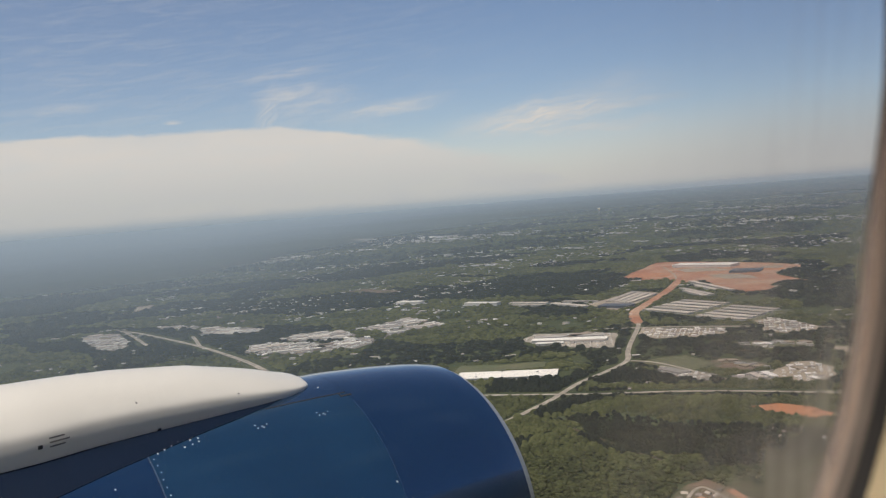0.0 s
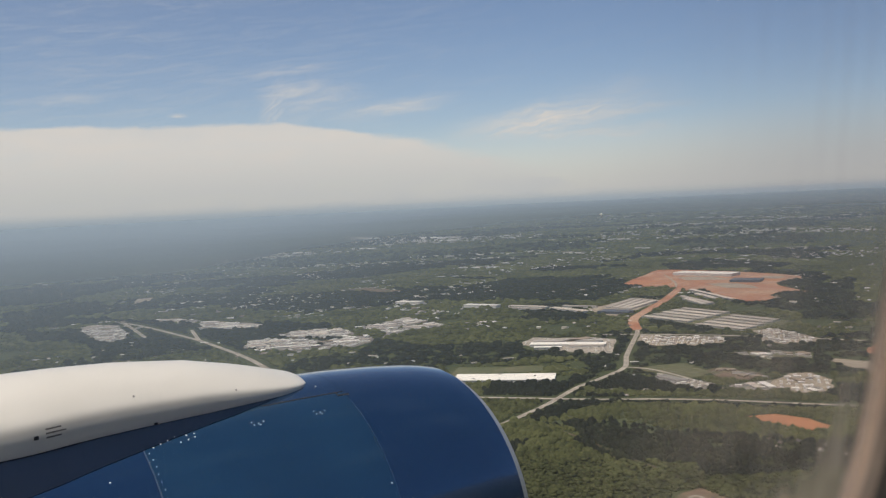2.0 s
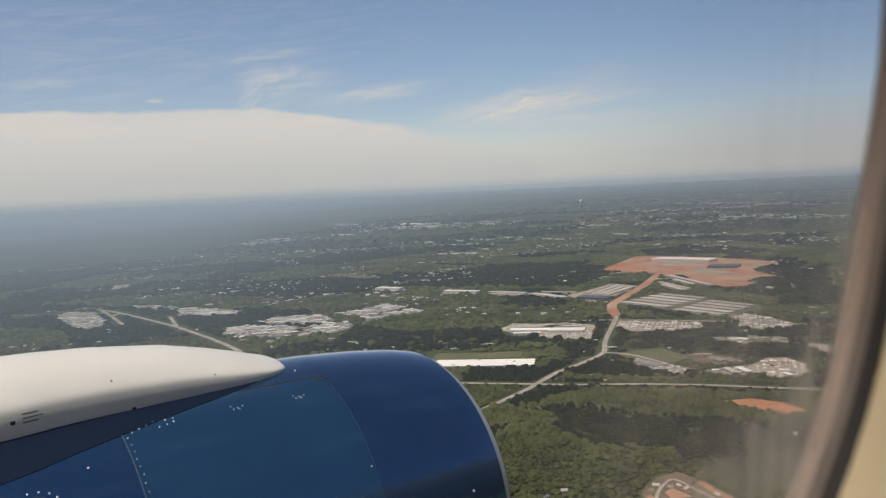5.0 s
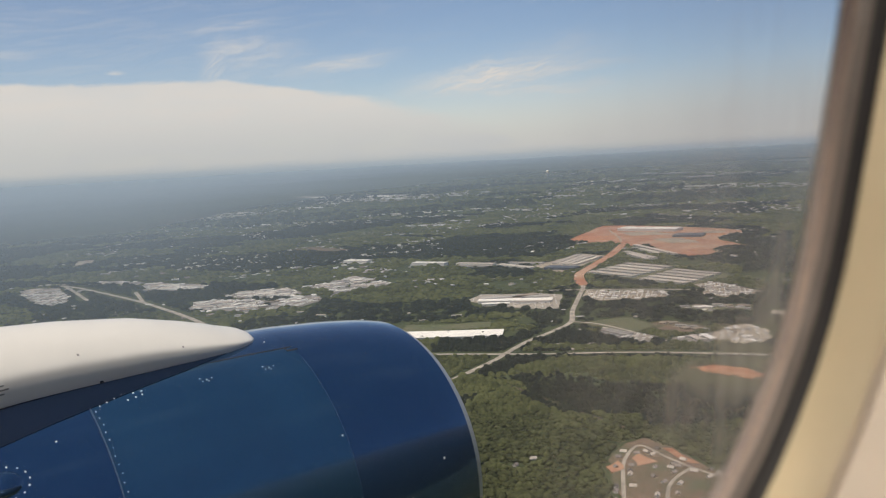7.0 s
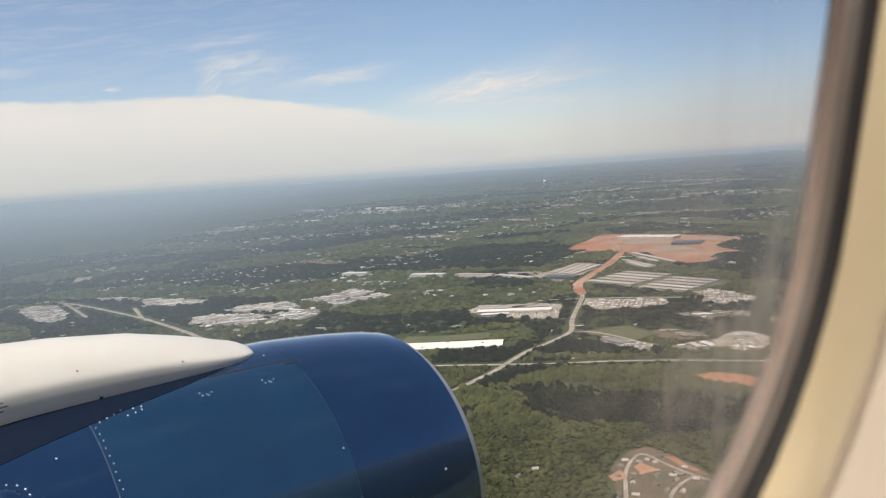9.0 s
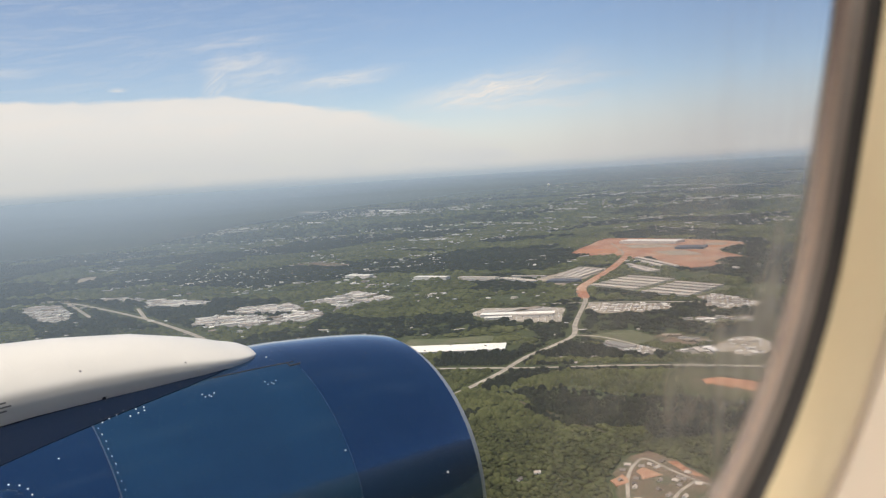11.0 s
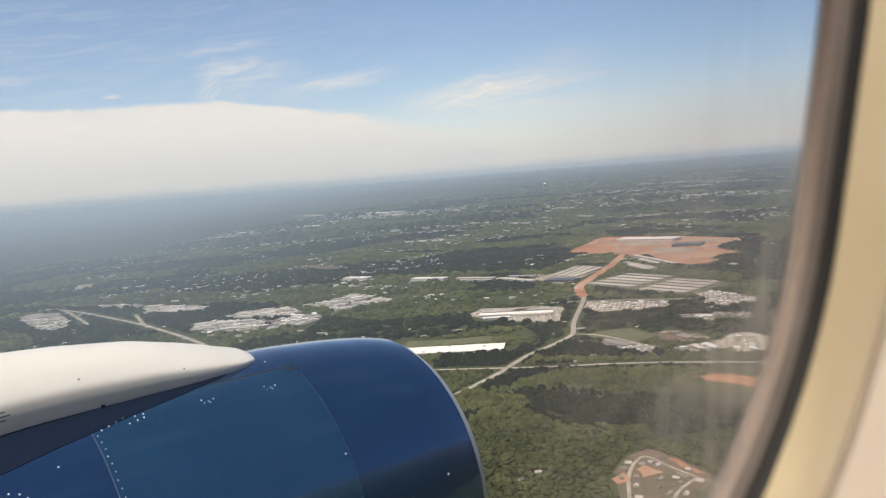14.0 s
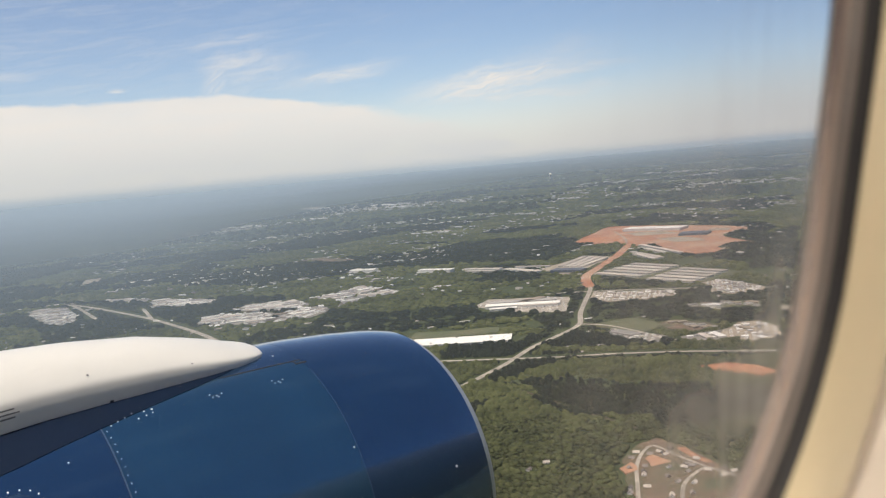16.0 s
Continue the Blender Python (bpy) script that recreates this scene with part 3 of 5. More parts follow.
def build_cabin():
    wall = tagged(new("wall_left"), "pale cream curved cabin sidewall beside the window", "wall", kind="structure")
    L1 = rounded(-0.06, 0.311, -0.231, 0.16, 0.165)
    L2 = rounded(-0.07, 0.3168, -0.2355, 0.17, 0.168)
    L3 = rounded(-0.08, 0.3222, -0.2485, 0.182, 0.178)
    L4 = rounded(-0.11, 0.342, -0.258, 0.21, 0.185)
    L5 = rounded(-0.15, 0.395, -0.31, 0.25, 0.21)
    win = tagged(new("window_1"), "scuffed oval-cornered aircraft cabin window with dark seal", "window", kind="structure")

    def w(name, rings, mat, label="", parent=win, deg=50):
        s = loft(rings)
        return part(name, edge_smooth(s.mesh(name, mat), deg), parent, label)

    pane = Soup()
    pane.add([(u, v, 0) for u, v in rounded(-0.063, 0.3128, -0.233, 0.163, 0.166)], [tuple(range(60))])
    basis = Matrix((Vector((1, 0, 0)), WALL_UP, WALL_N)).transposed().to_4x4()
    po = part("window_pane", pane.mesh("window_pane", PANE), win, "clear acrylic pane with streaks and scratches", Matrix.Translation(PANE_AT) @ basis)
    po.visible_shadow = False
    lip_ring = rounded(-0.0615, 0.3126, -0.2322, 0.1615, 0.1655)
    w("gasket_lip", [at_wall(L1, -0.004), at_wall(L1, 0.0), at_wall(lip_ring, 0.0016)], GASKET_EDGE, "worn pale brown gasket edge")
    w("gasket", [at_wall(lip_ring, 0.0016), at_wall(rounded(-0.064, 0.3143, -0.2335, 0.164, 0.166), 0.0032), at_wall(rounded(-0.067, 0.3155, -0.2345, 0.167, 0.167), 0.0030), at_wall(L2, 0.0045)], GASKET, "brown-grey window gasket")
    w("seal", [at_wall(L2, 0.0045), at_wall(rounded(-0.073, 0.3180, -0.2375, 0.173, 0.170), 0.0035), at_wall(rounded(-0.075, 0.3203, -0.2435, 0.176, 0.174), 0.005), at_wall(L3, 0.008)], RUBBER, "dark rubber seal")
    w("window_frame", [at_wall(L3, 0.004), at_wall(L3, 0.0085), at_wall(rounded(-0.095, 0.333, -0.2545, 0.196, 0.181), 0.013), at_wall(L4, 0.020)], CREAM, "cream plastic window surround")
    w("outer_skin", [at_wall(L1, -0.005), at_wall(rounded(-0.2, 0.46, -0.32, 0.30, 0.15), -0.03), at_wall(rounded(-1.6, 1.6, -0.95, 0.75, 0.05), -0.03)], WHITE_PAINT)
    # sidewall panel from the surround outwards, with a rounded roll at the opening
    big = rounded(-1.6, 1.6, -0.95, 0.75, 0.02)
    w("sidewall_panel", [at_wall(L4, 0.017), at_wall(L4, 0.024), at_wall(rounded(-0.115, 0.348, -0.265, 0.215, 0.19), 0.0275), at_wall(rounded(-0.125, 0.361, -0.277, 0.225, 0.197), 0.0325), at_wall(rounded(-0.14, 0.378, -0.294, 0.238, 0.205), 0.0355), at_wall(L5, 0.037), at_wall(big, 0.038)], PANEL, "pale cabin sidewall panel", wall)
    # plain walls that close the cabin
    s = Soup()
    s.box(-1.6, -3.6, EYE - 1.12, 1.6, 0.42, EYE - 1.07)
    fl = tagged(new("floor", s.mesh("floor", CARPET)), "grey carpeted cabin floor", "floor", kind="structure")
    s = Soup()
    s.box(-1.6, -3.6, EYE + 0.72, 1.6, 0.1, EYE + 0.77)
    tagged(new("ceiling", s.mesh("ceiling", PANEL)), "plain pale cabin ceiling", "ceiling", kind="structure")
    for nm, x in (("wall_front", 1.6), ("wall_rear", -1.65)):
        s = Soup()
        s.box(x, -3.6, EYE - 1.12, x + 0.05, 0.42, EYE + 0.77)
        tagged(new(nm, s.mesh(nm, PANEL)), "plain pale cabin partition", "wall", kind="structure")
    # the opposite side, with its row of open window holes
    s = Soup()
    y0, y1 = -3.65, -3.6
    s.box(-1.6, y0, EYE - 1.12, 1.6, y1, EYE - 0.30)
    s.box(-1.6, y0, EYE + 0.25, 1.6, y1, EYE + 0.77)
    for i in range(5):
        x = -1.6 + i * 0.72
        s.box(x, y0, EYE - 0.30, x + 0.32, y1, EYE + 0.25)
    tagged(new("wall_right", s.mesh("wall_right", PANEL)), "pale cabin wall with a row of windows", "wall", kind="structure")


build_cabin()
# area lamp added outside the unseen opposite windows to brighten the cabin sidewall
fill_lamp = new("window_fill", bpy.data.lights.new("window_fill", "AREA"))
fill_lamp.data.shape, fill_lamp.data.size, fill_lamp.data.size_y, fill_lamp.data.energy, fill_lamp.data.color = "RECTANGLE", 3.2, 0.55, FILL_POWER, (1.0, 0.96, 0.9)
fill_lamp.matrix_world = look((0, -3.66, EYE - 0.02), (0, 0, EYE - 0.02))


# ---- the rest of the aeroplane, plain ----
def build_airframe():
    hull = tagged(new("fuselage"), "plain grey aircraft fuselage with a white crown", "fuselage", kind="structure")
    for name, x0, x1 in (("hull", 1.68, 32.0), ("hull", -30.0, -1.68)):
        rings = []
        for x in np.linspace(x0, x1, 25):
            k = 1.0 - 0.75 * max(0.0, (abs(x) - 24.0) / (8.0 if x > 0 else 6.0)) ** 2
            rings.append([Vector((x, -2.75 + 2.9 * k * math.cos(t), EYE - 1.3 + 3.0 * k * math.sin(t))) for t in np.linspace(0, math.tau, 48, endpoint=False)])
        me = edge_smooth(loft(rings, caps=(True, True)).mesh(name, HULL_GREY))
        me.materials.append(WHITE_PAINT)
        for f in me.polygons:
            f.material_index = int(f.center.z > EYE + 1.2)
        part(name, me, hull)
    belly = [[Vector((x, -2.75 + 2.9 * math.cos(t), EYE - 1.3 + 3.0 * math.sin(t))) for t in np.linspace(math.pi - 0.1, math.tau + 0.1, 30)] for x in (-1.68, 0.0, 1.68)]
    crown = [[Vector((x, -2.75 + 2.9 * math.cos(t), EYE - 1.3 + 3.0 * math.sin(t))) for t in np.linspace(0.775, math.pi - 0.775, 16)] for x in (-1.68, 0.0, 1.68)]
    part("crown", edge_smooth(loft(crown, closed=False).mesh("crown", WHITE_PAINT)), hull)
    part("belly", edge_smooth(loft(belly, closed=False).mesh("belly", HULL_GREY)), hull)
    rings = []
    for y, lead, chord, z, th in ((0.0, 1.2, 9.0, -1.75, 0.9), (6.7, -2.0, 6.0, -1.25, 0.6), (17.0, -7.8, 2.4, -0.6, 0.2)):
        rings.append([Vector((lead - chord * u, y, EYE + z + sg * th * 2.6 * (0.3 * math.sqrt(u) - 0.13 * u - 0.17 * u ** 3)))
                      for sg, us in ((1, np.linspace(0, 1, 14)), (-1, np.linspace(0.95, 0.05, 12))) for u in us])
    wing = loft(rings, caps=(True, True)).mesh("wing", WHITE_PAINT)
    tagged(new("wing", edge_smooth(wing, 50)), "plain white swept wing that carries the engine", "wing", kind="structure")


build_airframe()
for ob in list(scene.objects):
    if ob.parent is None and ob not in (cam, sun):
        ob.matrix_basis = ATTITUDE @ ob.matrix_basis


# ---- the land ----
def build_ground():
    s = Soup()
    rings = [0, 40, 120, 300, 700, 1500, 2800, 4880]
    k = 96
    s.v = [(0, 0, 0)]
    for r in rings[1:]:
        s.v += [(r * math.cos(i * math.tau / k), r * math.sin(i * math.tau / k), 0) for i in range(k)]
    s.f = [(0, 1 + i, 1 + (i + 1) % k) for i in range(k)]
    for q in range(len(rings) - 2):
        a, b = 1 + q * k, 1 + (q + 1) * k
        s.f += [(a + i, b + i, b + (i + 1) % k, a + (i + 1) % k) for i in range(k)]
    tagged(new("ground", s.mesh("ground", GROUND)), "wide green wooded plain that reaches the horizon", "ground", kind="structure")


build_ground()

CLEAR = []          # places without trees: (kind, data)


def flat(name, pts, mat, z, label, category="ground", clear=2.0):
    """A level patch of ground with an edge of its own thickness."""
    if clear is not None:
        CLEAR.append(("poly", pts, clear))
    area = sum(pts[i - 1][0] * pts[i][1] - pts[i][0] * pts[i - 1][1] for i in range(len(pts)))
    pts = pts if area > 0 else pts[::-1]
    # rounded, slightly ragged outline
    out = []
    for i, a in enumerate(pts):
        b = pts[(i + 1) % len(pts)]
        n_ = max(2, int(math.dist(a, b) / 4))
        for j in range(n_):
            t = j / n_
            q = Vector((a[0] + (b[0] - a[0]) * t, a[1] + (b[1] - a[1]) * t, 0))
            d = noise.noise_vector(q * 0.15) * (2.0 if mat in (CLAY, SAND, GRASS, MEADOW, SCRUB) and clear != 2.5 else 0.7)
            out.append((q.x + d.x, q.y + d.y))
    m = len(out)
    s = Soup()
    s.add([(x, y, z) for x, y in out] + [(x, y, -0.05) for x, y in out], [tuple(range(m))] + [(i, m + i, m + (i + 1) % m, (i + 1) % m) for i in range(m)])
    return tagged(new(name, s.mesh(name, mat)), label, category, kind="structure")


def road(name, pts, width, mat, z, label, clear=2.4):
    """A ribbon of road along a smooth line of points."""
    CLEAR.append(("line", pts, width / 2 + clear))
    fine = []
    n_ = len(pts)
    for i in range(n_ - 1):
        p0, p1, p2, p3 = (Vector(pts[max(i - 1, 0)]), Vector(pts[i]), Vector(pts[i + 1]), Vector(pts[min(i + 2, n_ - 1)]))
        for j in range(8):
            t = j / 8
            fine.append(0.5 * ((2 * p1) + (p2 - p0) * t + (2 * p0 - 5 * p1 + 4 * p2 - p3) * t * t + (3 * p1 - p0 - 3 * p2 + p3) * t ** 3))
    fine.append(Vector(pts[-1]))
    s = Soup()
    left, right = [], []
    for i, q in enumerate(fine):
        d = (fine[min(i + 1, len(fine) - 1)] - fine[max(i - 1, 0)]).normalized()
        nrm = Vector((-d.y, d.x)) * width / 2
        left.append(q + nrm), right.append(q - nrm)
    k = len(fine)
    s.add([(p_.x, p_.y, z) for p_ in left] + [(p_.x, p_.y, z) for p_ in right], [(i, k + i, k + i + 1, i + 1) for i in range(k - 1)])
    return tagged(new(name, s.mesh(name, mat)), label, "road", kind="structure")


# red building site with its haul road
flat("clay_site", [(342, 318), (386, 341), (412, 354), (419, 344), (422, 305), (421, 284), (412, 254), (397, 257), (385, 257), (374, 248), (357, 223), (354, 229),
                   (339, 230), (326, 217), (315, 225), (330, 250), (343, 268), (335, 272), (341, 285), (338, 294)], CLAY, 0.10,
     "bare red clay building site cut into woods")
road("clay_road", [(338, 278), (304, 257), (269, 238), (250, 227), (232, 209)], 3.8, CLAY, 0.16, "red clay haul road")
road("road", [(232, 209), (225, 203), (195, 180), (181, 168), (168, 163), (154, 159), (136, 151), (118, 145)], 1.5, CONCRETE, 0.12, "pale concrete road through woods", 2.4)
road("road", [(181, 168), (183, 160), (180, 146), (176, 133), (183, 122)], 1.0, CONCRETE, 0.14, "narrow pale side road")
road("highway", [(96, 192), (114, 185), (130, 170), (147, 148), (158, 136), (167, 124), (174, 112), (182, 99), (191, 85), (210, 60), (260, 0)], 1.4, CONCRETE, 0.13, "pale straight highway", 4.2)
road("highway", [(113, 414), (115.5, 408), (118.5, 394), (119.8, 365), (120.2, 325), (118.5, 295), (116, 268), (111, 238), (108.5, 212), (114, 185)], 1.9, CONCRETE, 0.12, "pale highway between woods", 4.5)
road("road", [(215, 214), (223, 205), (238, 182), (251, 152), (262, 124), (290, 60)], 1.7, CONCRETE, 0.15, "pale main road past yards")
road("road", [(129, 353), (126.5, 344), (120.2, 322)], 1.5, CONCRETE, 0.11, "pale slip road")
road("road", [(116.5, 401), (114.3, 384), (108.5, 347)], 1.6, CONCRETE, 0.14, "pale slip road curving off a highway")
road("road", [(72, 112), (84, 133), (78, 150), (60, 160)], 1.6, ASPHALT, 0.12, "grey road past a warehouse")
road("track", [(116.7, 96.9), (117.8, 102.8), (119.8, 114), (124, 134)], 0.45, SCRUB, 0.10, "pale track through a field", clear=0.9)

flat("lawn", [(181, 165), (179, 145), (190, 146), (196, 160)], GRASS, 0.08, "mown grass beside a road")
flat("bare_ground", [(100.4, 88.1), (103.1, 87.9), (100.8, 85.4), (98.7, 85.7)], CLAY, 0.17, "patch of bare red clay beside a street")
flat("lawn", [(143, 196), (164, 180), (168, 186), (150, 204)], GRASS, 0.08, "dry mown grass behind a warehouse")
flat("meadow", [(126, 140), (143, 143), (160, 112), (150, 100), (135, 103)], MEADOW, 0.07, "rough green meadow", clear=-1.0)

LOTS = {
    "lot_a": ([(123, 291), (132, 301), (139, 303), (150, 284), (136, 265)], YARD, "pale crowded industrial yard"),
    "lot_a2": ([(143, 306), (153, 312), (164, 306), (170, 303), (166, 284), (153, 286)], YARD, "pale crowded industrial yard"),
    "lot_a3": ([(138, 264), (152, 281), (165, 280), (162, 265), (151, 261)], YARD, "pale crowded industrial yard"),
    "lot_b": ([(173, 300), (187, 301), (203, 306), (202, 290), (178, 284)], YARD, "pale crowded industrial yard"),
    "lot_b2": ([(176, 281), (202, 287), (200, 273), (186, 275), (167, 269)], YARD, "pale crowded industrial yard"),
    "lot_c": ([(96, 394), (105.5, 409), (112.5, 394), (107, 362), (98, 344), (92.5, 354)], YARD, "pale yard"),
    "lot_h": ([(129, 398), (134, 403), (142, 376), (137, 374)], CONCRETE, "pale yard"),
    "lot_i": ([(138, 370), (145, 371), (155, 339), (146, 334), (133, 351)], YARD, "pale crowded yard"),
    "far_patch": ([(145, 483), (157, 511), (165, 510), (159, 490)], SAND, "bare pale ground"),
    "far_estate": ([(248, 436), (262, 438), (264, 402), (250, 400)], SCRUB, "pale estate in woods"),
    "lot_d": ([(188, 220), (200, 226), (204, 219), (212, 210), (214, 202), (194, 185), (189, 193), (187, 205)], CONCRETE, "pale paved lot round low buildings"),
    "lot_e": ([(224, 201), (235, 183), (237, 175), (221, 170), (218, 179), (211, 184), (212, 191)], SAND, "pale yard crowded with vehicles"),
    "lot_f": ([(252, 178), (260, 176), (258, 166), (251, 153), (242, 150), (236, 154), (238, 163)], SAND, "pale yard crowded with vehicles"),
    "trailer_park": ([(254, 230), (285, 234), (278, 178), (251, 178)], GRASS, "rough grass round long sheds"),
    "shed_yard": ([(262, 262), (302, 272), (300, 256), (250, 236)], SAND, "bare yard round long sheds"),
    "quarry": ([(191, 129), (200, 131), (204, 128), (201, 120), (193, 114), (185, 114), (183, 120), (185, 126)], SAND, "bare sandy works yard"),
    "works": ([(180, 134), (188, 131), (191, 129.5), (184.5, 126), (182.5, 119.5), (180, 125), (176.5, 130.6)], YARD, "stained works yard"),
    "plots": ([(191, 149), (197, 148), (197, 136), (191, 132), (185.4, 136), (186, 143)], SCRUB, "scrubby plots with scattered buildings"),
    "row_yard": ([(217, 159), (229, 142), (222, 137.5), (213, 145), (213, 155)], GRASS, "rough grass round a row of buildings"),
    "lot_g": ([(174.8, 153), (180, 154.5), (180.2, 144.5), (179, 137.4), (172.7, 135.2), (170.8, 140.5)], YARD, "pale yard"),
    "sand_flat": ([(225, 136), (229, 117), (211, 104), (213, 117)], SAND, "bare pale sand"),
    "sand_flat_b": ([(226, 116), (237, 102), (218, 95), (206, 102)], SAND, "bare pale sand"),
    "clay_strip": ([(237, 132), (253, 136), (262, 104), (249, 102)], CLAY, "bare red clay strip"),
    "clay_oval": ([(158, 113), (163, 110), (164, 103), (162, 96), (157, 97), (156, 106)], FRESH_CLAY, "oval of bare red clay"),
    "estate": ([(102.8, 89), (110, 92), (114, 91), (112, 80), (108.5, 72), (99, 66), (91, 76), (97, 84)], SCRUB, "new housing estate on bare scrubby soil"),
    "truck_yard": ([(168, 81), (177, 83), (182, 74), (169, 70)], CONCRETE, "pale truck yard"),
    "plant_yard": ([(76, 234), (96, 232), (90, 203), (66, 196)], CONCRETE, "pale yard round a factory"),
    "car_park": ([(86, 194), (104, 196), (114, 164), (87, 164)], CONCRETE, "large pale car park"),
    "depot_yard": ([(28, 258), (62, 268), (72, 242), (66, 224), (28, 230)], ASPHALT, "grey yard round depots"),
    "store_yard": ([(54, 130), (68, 132), (70, 113), (53, 113)], CONCRETE, "pale car park round a store"),
    "lawn_b": ([(78, 133), (92, 133), (94, 112), (76, 112)], GRASS, "dry grass round a warehouse"),
}
for key, (pts, mat, label) in LOTS.items():
    kind_name = "yard" if mat in (CONCRETE, ASPHALT, YARD) else "bare_ground" if mat in (SAND, CLAY, FRESH_CLAY, SCRUB) else "lawn"
    flat(kind_name, pts, mat, 0.11 + 0.004 * (len(key) % 5), label)


def inside(x, y, pts, margin=0.0):
    hit = False
    best = 1e9
    for i in range(len(pts)):
        (x0, y0), (x1, y1) = pts[i - 1], pts[i]
        if (y0 > y) != (y1 > y) and x < (x1 - x0) * (y - y0) / (y1 - y0) + x0:
            hit = not hit
        dx, dy = x1 - x0, y1 - y0
        t = min(1, max(0, ((x - x0) * dx + (y - y0) * dy) / (dx * dx + dy * dy + 1e-9)))
        best = min(best, math.hypot(x - x0 - t * dx, y - y0 - t * dy))
    return hit and best > margin


def turned(x, y, deg):
    return pose(x, y, 0, 0, 0, deg)


def big_building(length, depth, height, roof_mat, wall_mat, label, doors=0):
    """A long flat-roofed building: walls, a parapet roof, roof units and a row of doors."""
    b = thing("warehouse", label, "warehouse")
    s = Soup()
    s.box(-length / 2, -depth / 2, -0.05, length / 2, depth / 2, height)
    part("wall", s.mesh("wall", wall_mat), b)
    s = Soup()
    e = 0.12
    s.box(-length / 2 - e, -depth / 2 - e, height, length / 2 + e, depth / 2 + e, height + 0.14)
    roof = part("roof", s.mesh("roof", roof_mat), b)
    rng = random.Random(int(length * 10))
    if depth > 5:
        for i in range(int(length / 7)):
            s = Soup()
            x, y = rng.uniform(-length / 2 + 1, length / 2 - 1), rng.uniform(-depth / 2 + 1, depth / 2 - 1)
            s.box(x - 0.3, y - 0.2, height + 0.14, x + 0.3, y + 0.2, height + 0.36)
            part("roof_unit", s.mesh("roof_unit", ROOF_GREY), roof)
    for side in (-1, 1):
        for i in range(doors):
            x = -length / 2 + (i + 0.5) * length / doors
            s = Soup()
            y = side * (depth / 2 + 0.01)
            s.box(x - 0.17, y - 0.02, 0.05, x + 0.17, y + 0.02, 0.42)
            part("dock_door", s.mesh("dock_door", MARKING), b)
    return b


def place(b, x, y, deg):
    b.matrix_basis = turned(x, y, deg)
    CLEAR.append(("spot", (x, y), max(b.get("span", 4.0), 3.0)))
    return b


def span(a, b):
    """Length, middle and turn of a line between two places."""
    return math.dist(a, b), ((a[0] + b[0]) / 2, (a[1] + b[1]) / 2), math.degrees(math.atan2(b[1] - a[1], b[0] - a[0]))


def along(a, b, depth, height, roof, wall, label, doors=0):
    ln, mid, turn = span(a, b)
    CLEAR.append(("line", [a, b], depth / 2 + 3.0))
    return place(big_building(ln, depth, height, roof, wall, label, doors), mid[0], mid[1], turn)


along((140, 190), (158, 171), 8, 0.65, ROOF_WHITE, WALL, "long white flat-roofed warehouse beside a highway", 6)
along((396, 326), (403, 293), 11, 1.4, ROOF_WHITE, WALL, "huge new white-roofed warehouse on red clay", 8)
along((379, 278), (385, 265), 12, 1.0, STEEL_GREY, STEEL_GREY, "unfinished grey steel building on red clay")
along((253, 118), (257, 109), 8, 1.6, ROOF_WHITE, WALL, "white building on a red clay strip", 6)
along((39, 258), (46, 257), 14, 1.5, ROOF_WHITE, WALL_TAN, "flat white-roofed depot in a grey yard", 5)
along((34, 240), (43, 238), 11, 1.2, ROOF_TAN, WALL_TAN, "flat tan-roofed depot in a grey yard")
along((50, 252), (59, 254), 14, 1.4, ROOF_GREY, WALL, "flat grey-roofed depot in a grey yard")
along((48, 236), (57, 237), 13, 1.4, ROOF_WHITE, WALL, "flat white-roofed depot in a grey yard", 5)
along((61, 233), (69, 234), 13, 1.3, ROOF_TAN, WALL_TAN, "flat tan-roofed depot in a grey yard")
along((84, 230), (92, 218), 7, 1.5, ROOF_WHITE, WALL, "white-roofed factory hall in a yard", 5)
along((82, 222), (88, 212), 6, 1.1, ROOF_GREY, WALL, "low grey factory hall in a yard")
along((105, 193), (112, 170), 4, 0.9, ROOF_GREY, WALL, "long low terminal beside a car park", 9)
along((82, 122.5), (90, 121), 7.5, 1.1, ROOF_WHITE, WALL_TAN, "white-roofed tan warehouse in dry grass", 5)
along((57, 120.5), (64, 120), 7.5, 1.0, ROOF_WHITE, WALL, "white-roofed store beside a car park")
along((188, 214), (203, 196), 4, 0.8, ROOF_WHITE, WALL, "long low white school block", 8)
along((192, 217), (207, 201), 3, 0.8, ROOF_GREY, WALL, "long low grey school block", 8)
along((198, 208), (208, 208), 3, 0.8, ROOF_TAN, WALL, "low tan-roofed school block on concrete")
along((176.6, 152), (175.2, 143.5), 3.2, 0.6, ROOF_GREY, WALL, "broad low grey hall in a yard", 4)
along((186, 129), (183, 124), 1.6, 0.5, ROOF_WHITE, WALL, "low white hall in a stained yard", 3)
along((183.5, 130.5), (180.5, 126), 1.5, 0.5, ROOF_PALE, WALL, "low pale hall in a stained yard", 3)
along((187.5, 117.5), (186.5, 115), 1.2, 0.4, ROOF_WHITE, WALL, "low white hall in a sandy yard")
along((195, 127), (193.5, 123), 1.2, 0.4, ROOF_TAN, WALL_TAN, "small tan shed in a sandy yard")
along((194, 203), (201, 195), 2.6, 0.7, ROOF_PALE, WALL, "low pale hall beside a school", 4)
along((185, 209), (191, 203), 2.2, 0.6, ROOF_WHITE, WALL, "low white hall beside a school", 4)
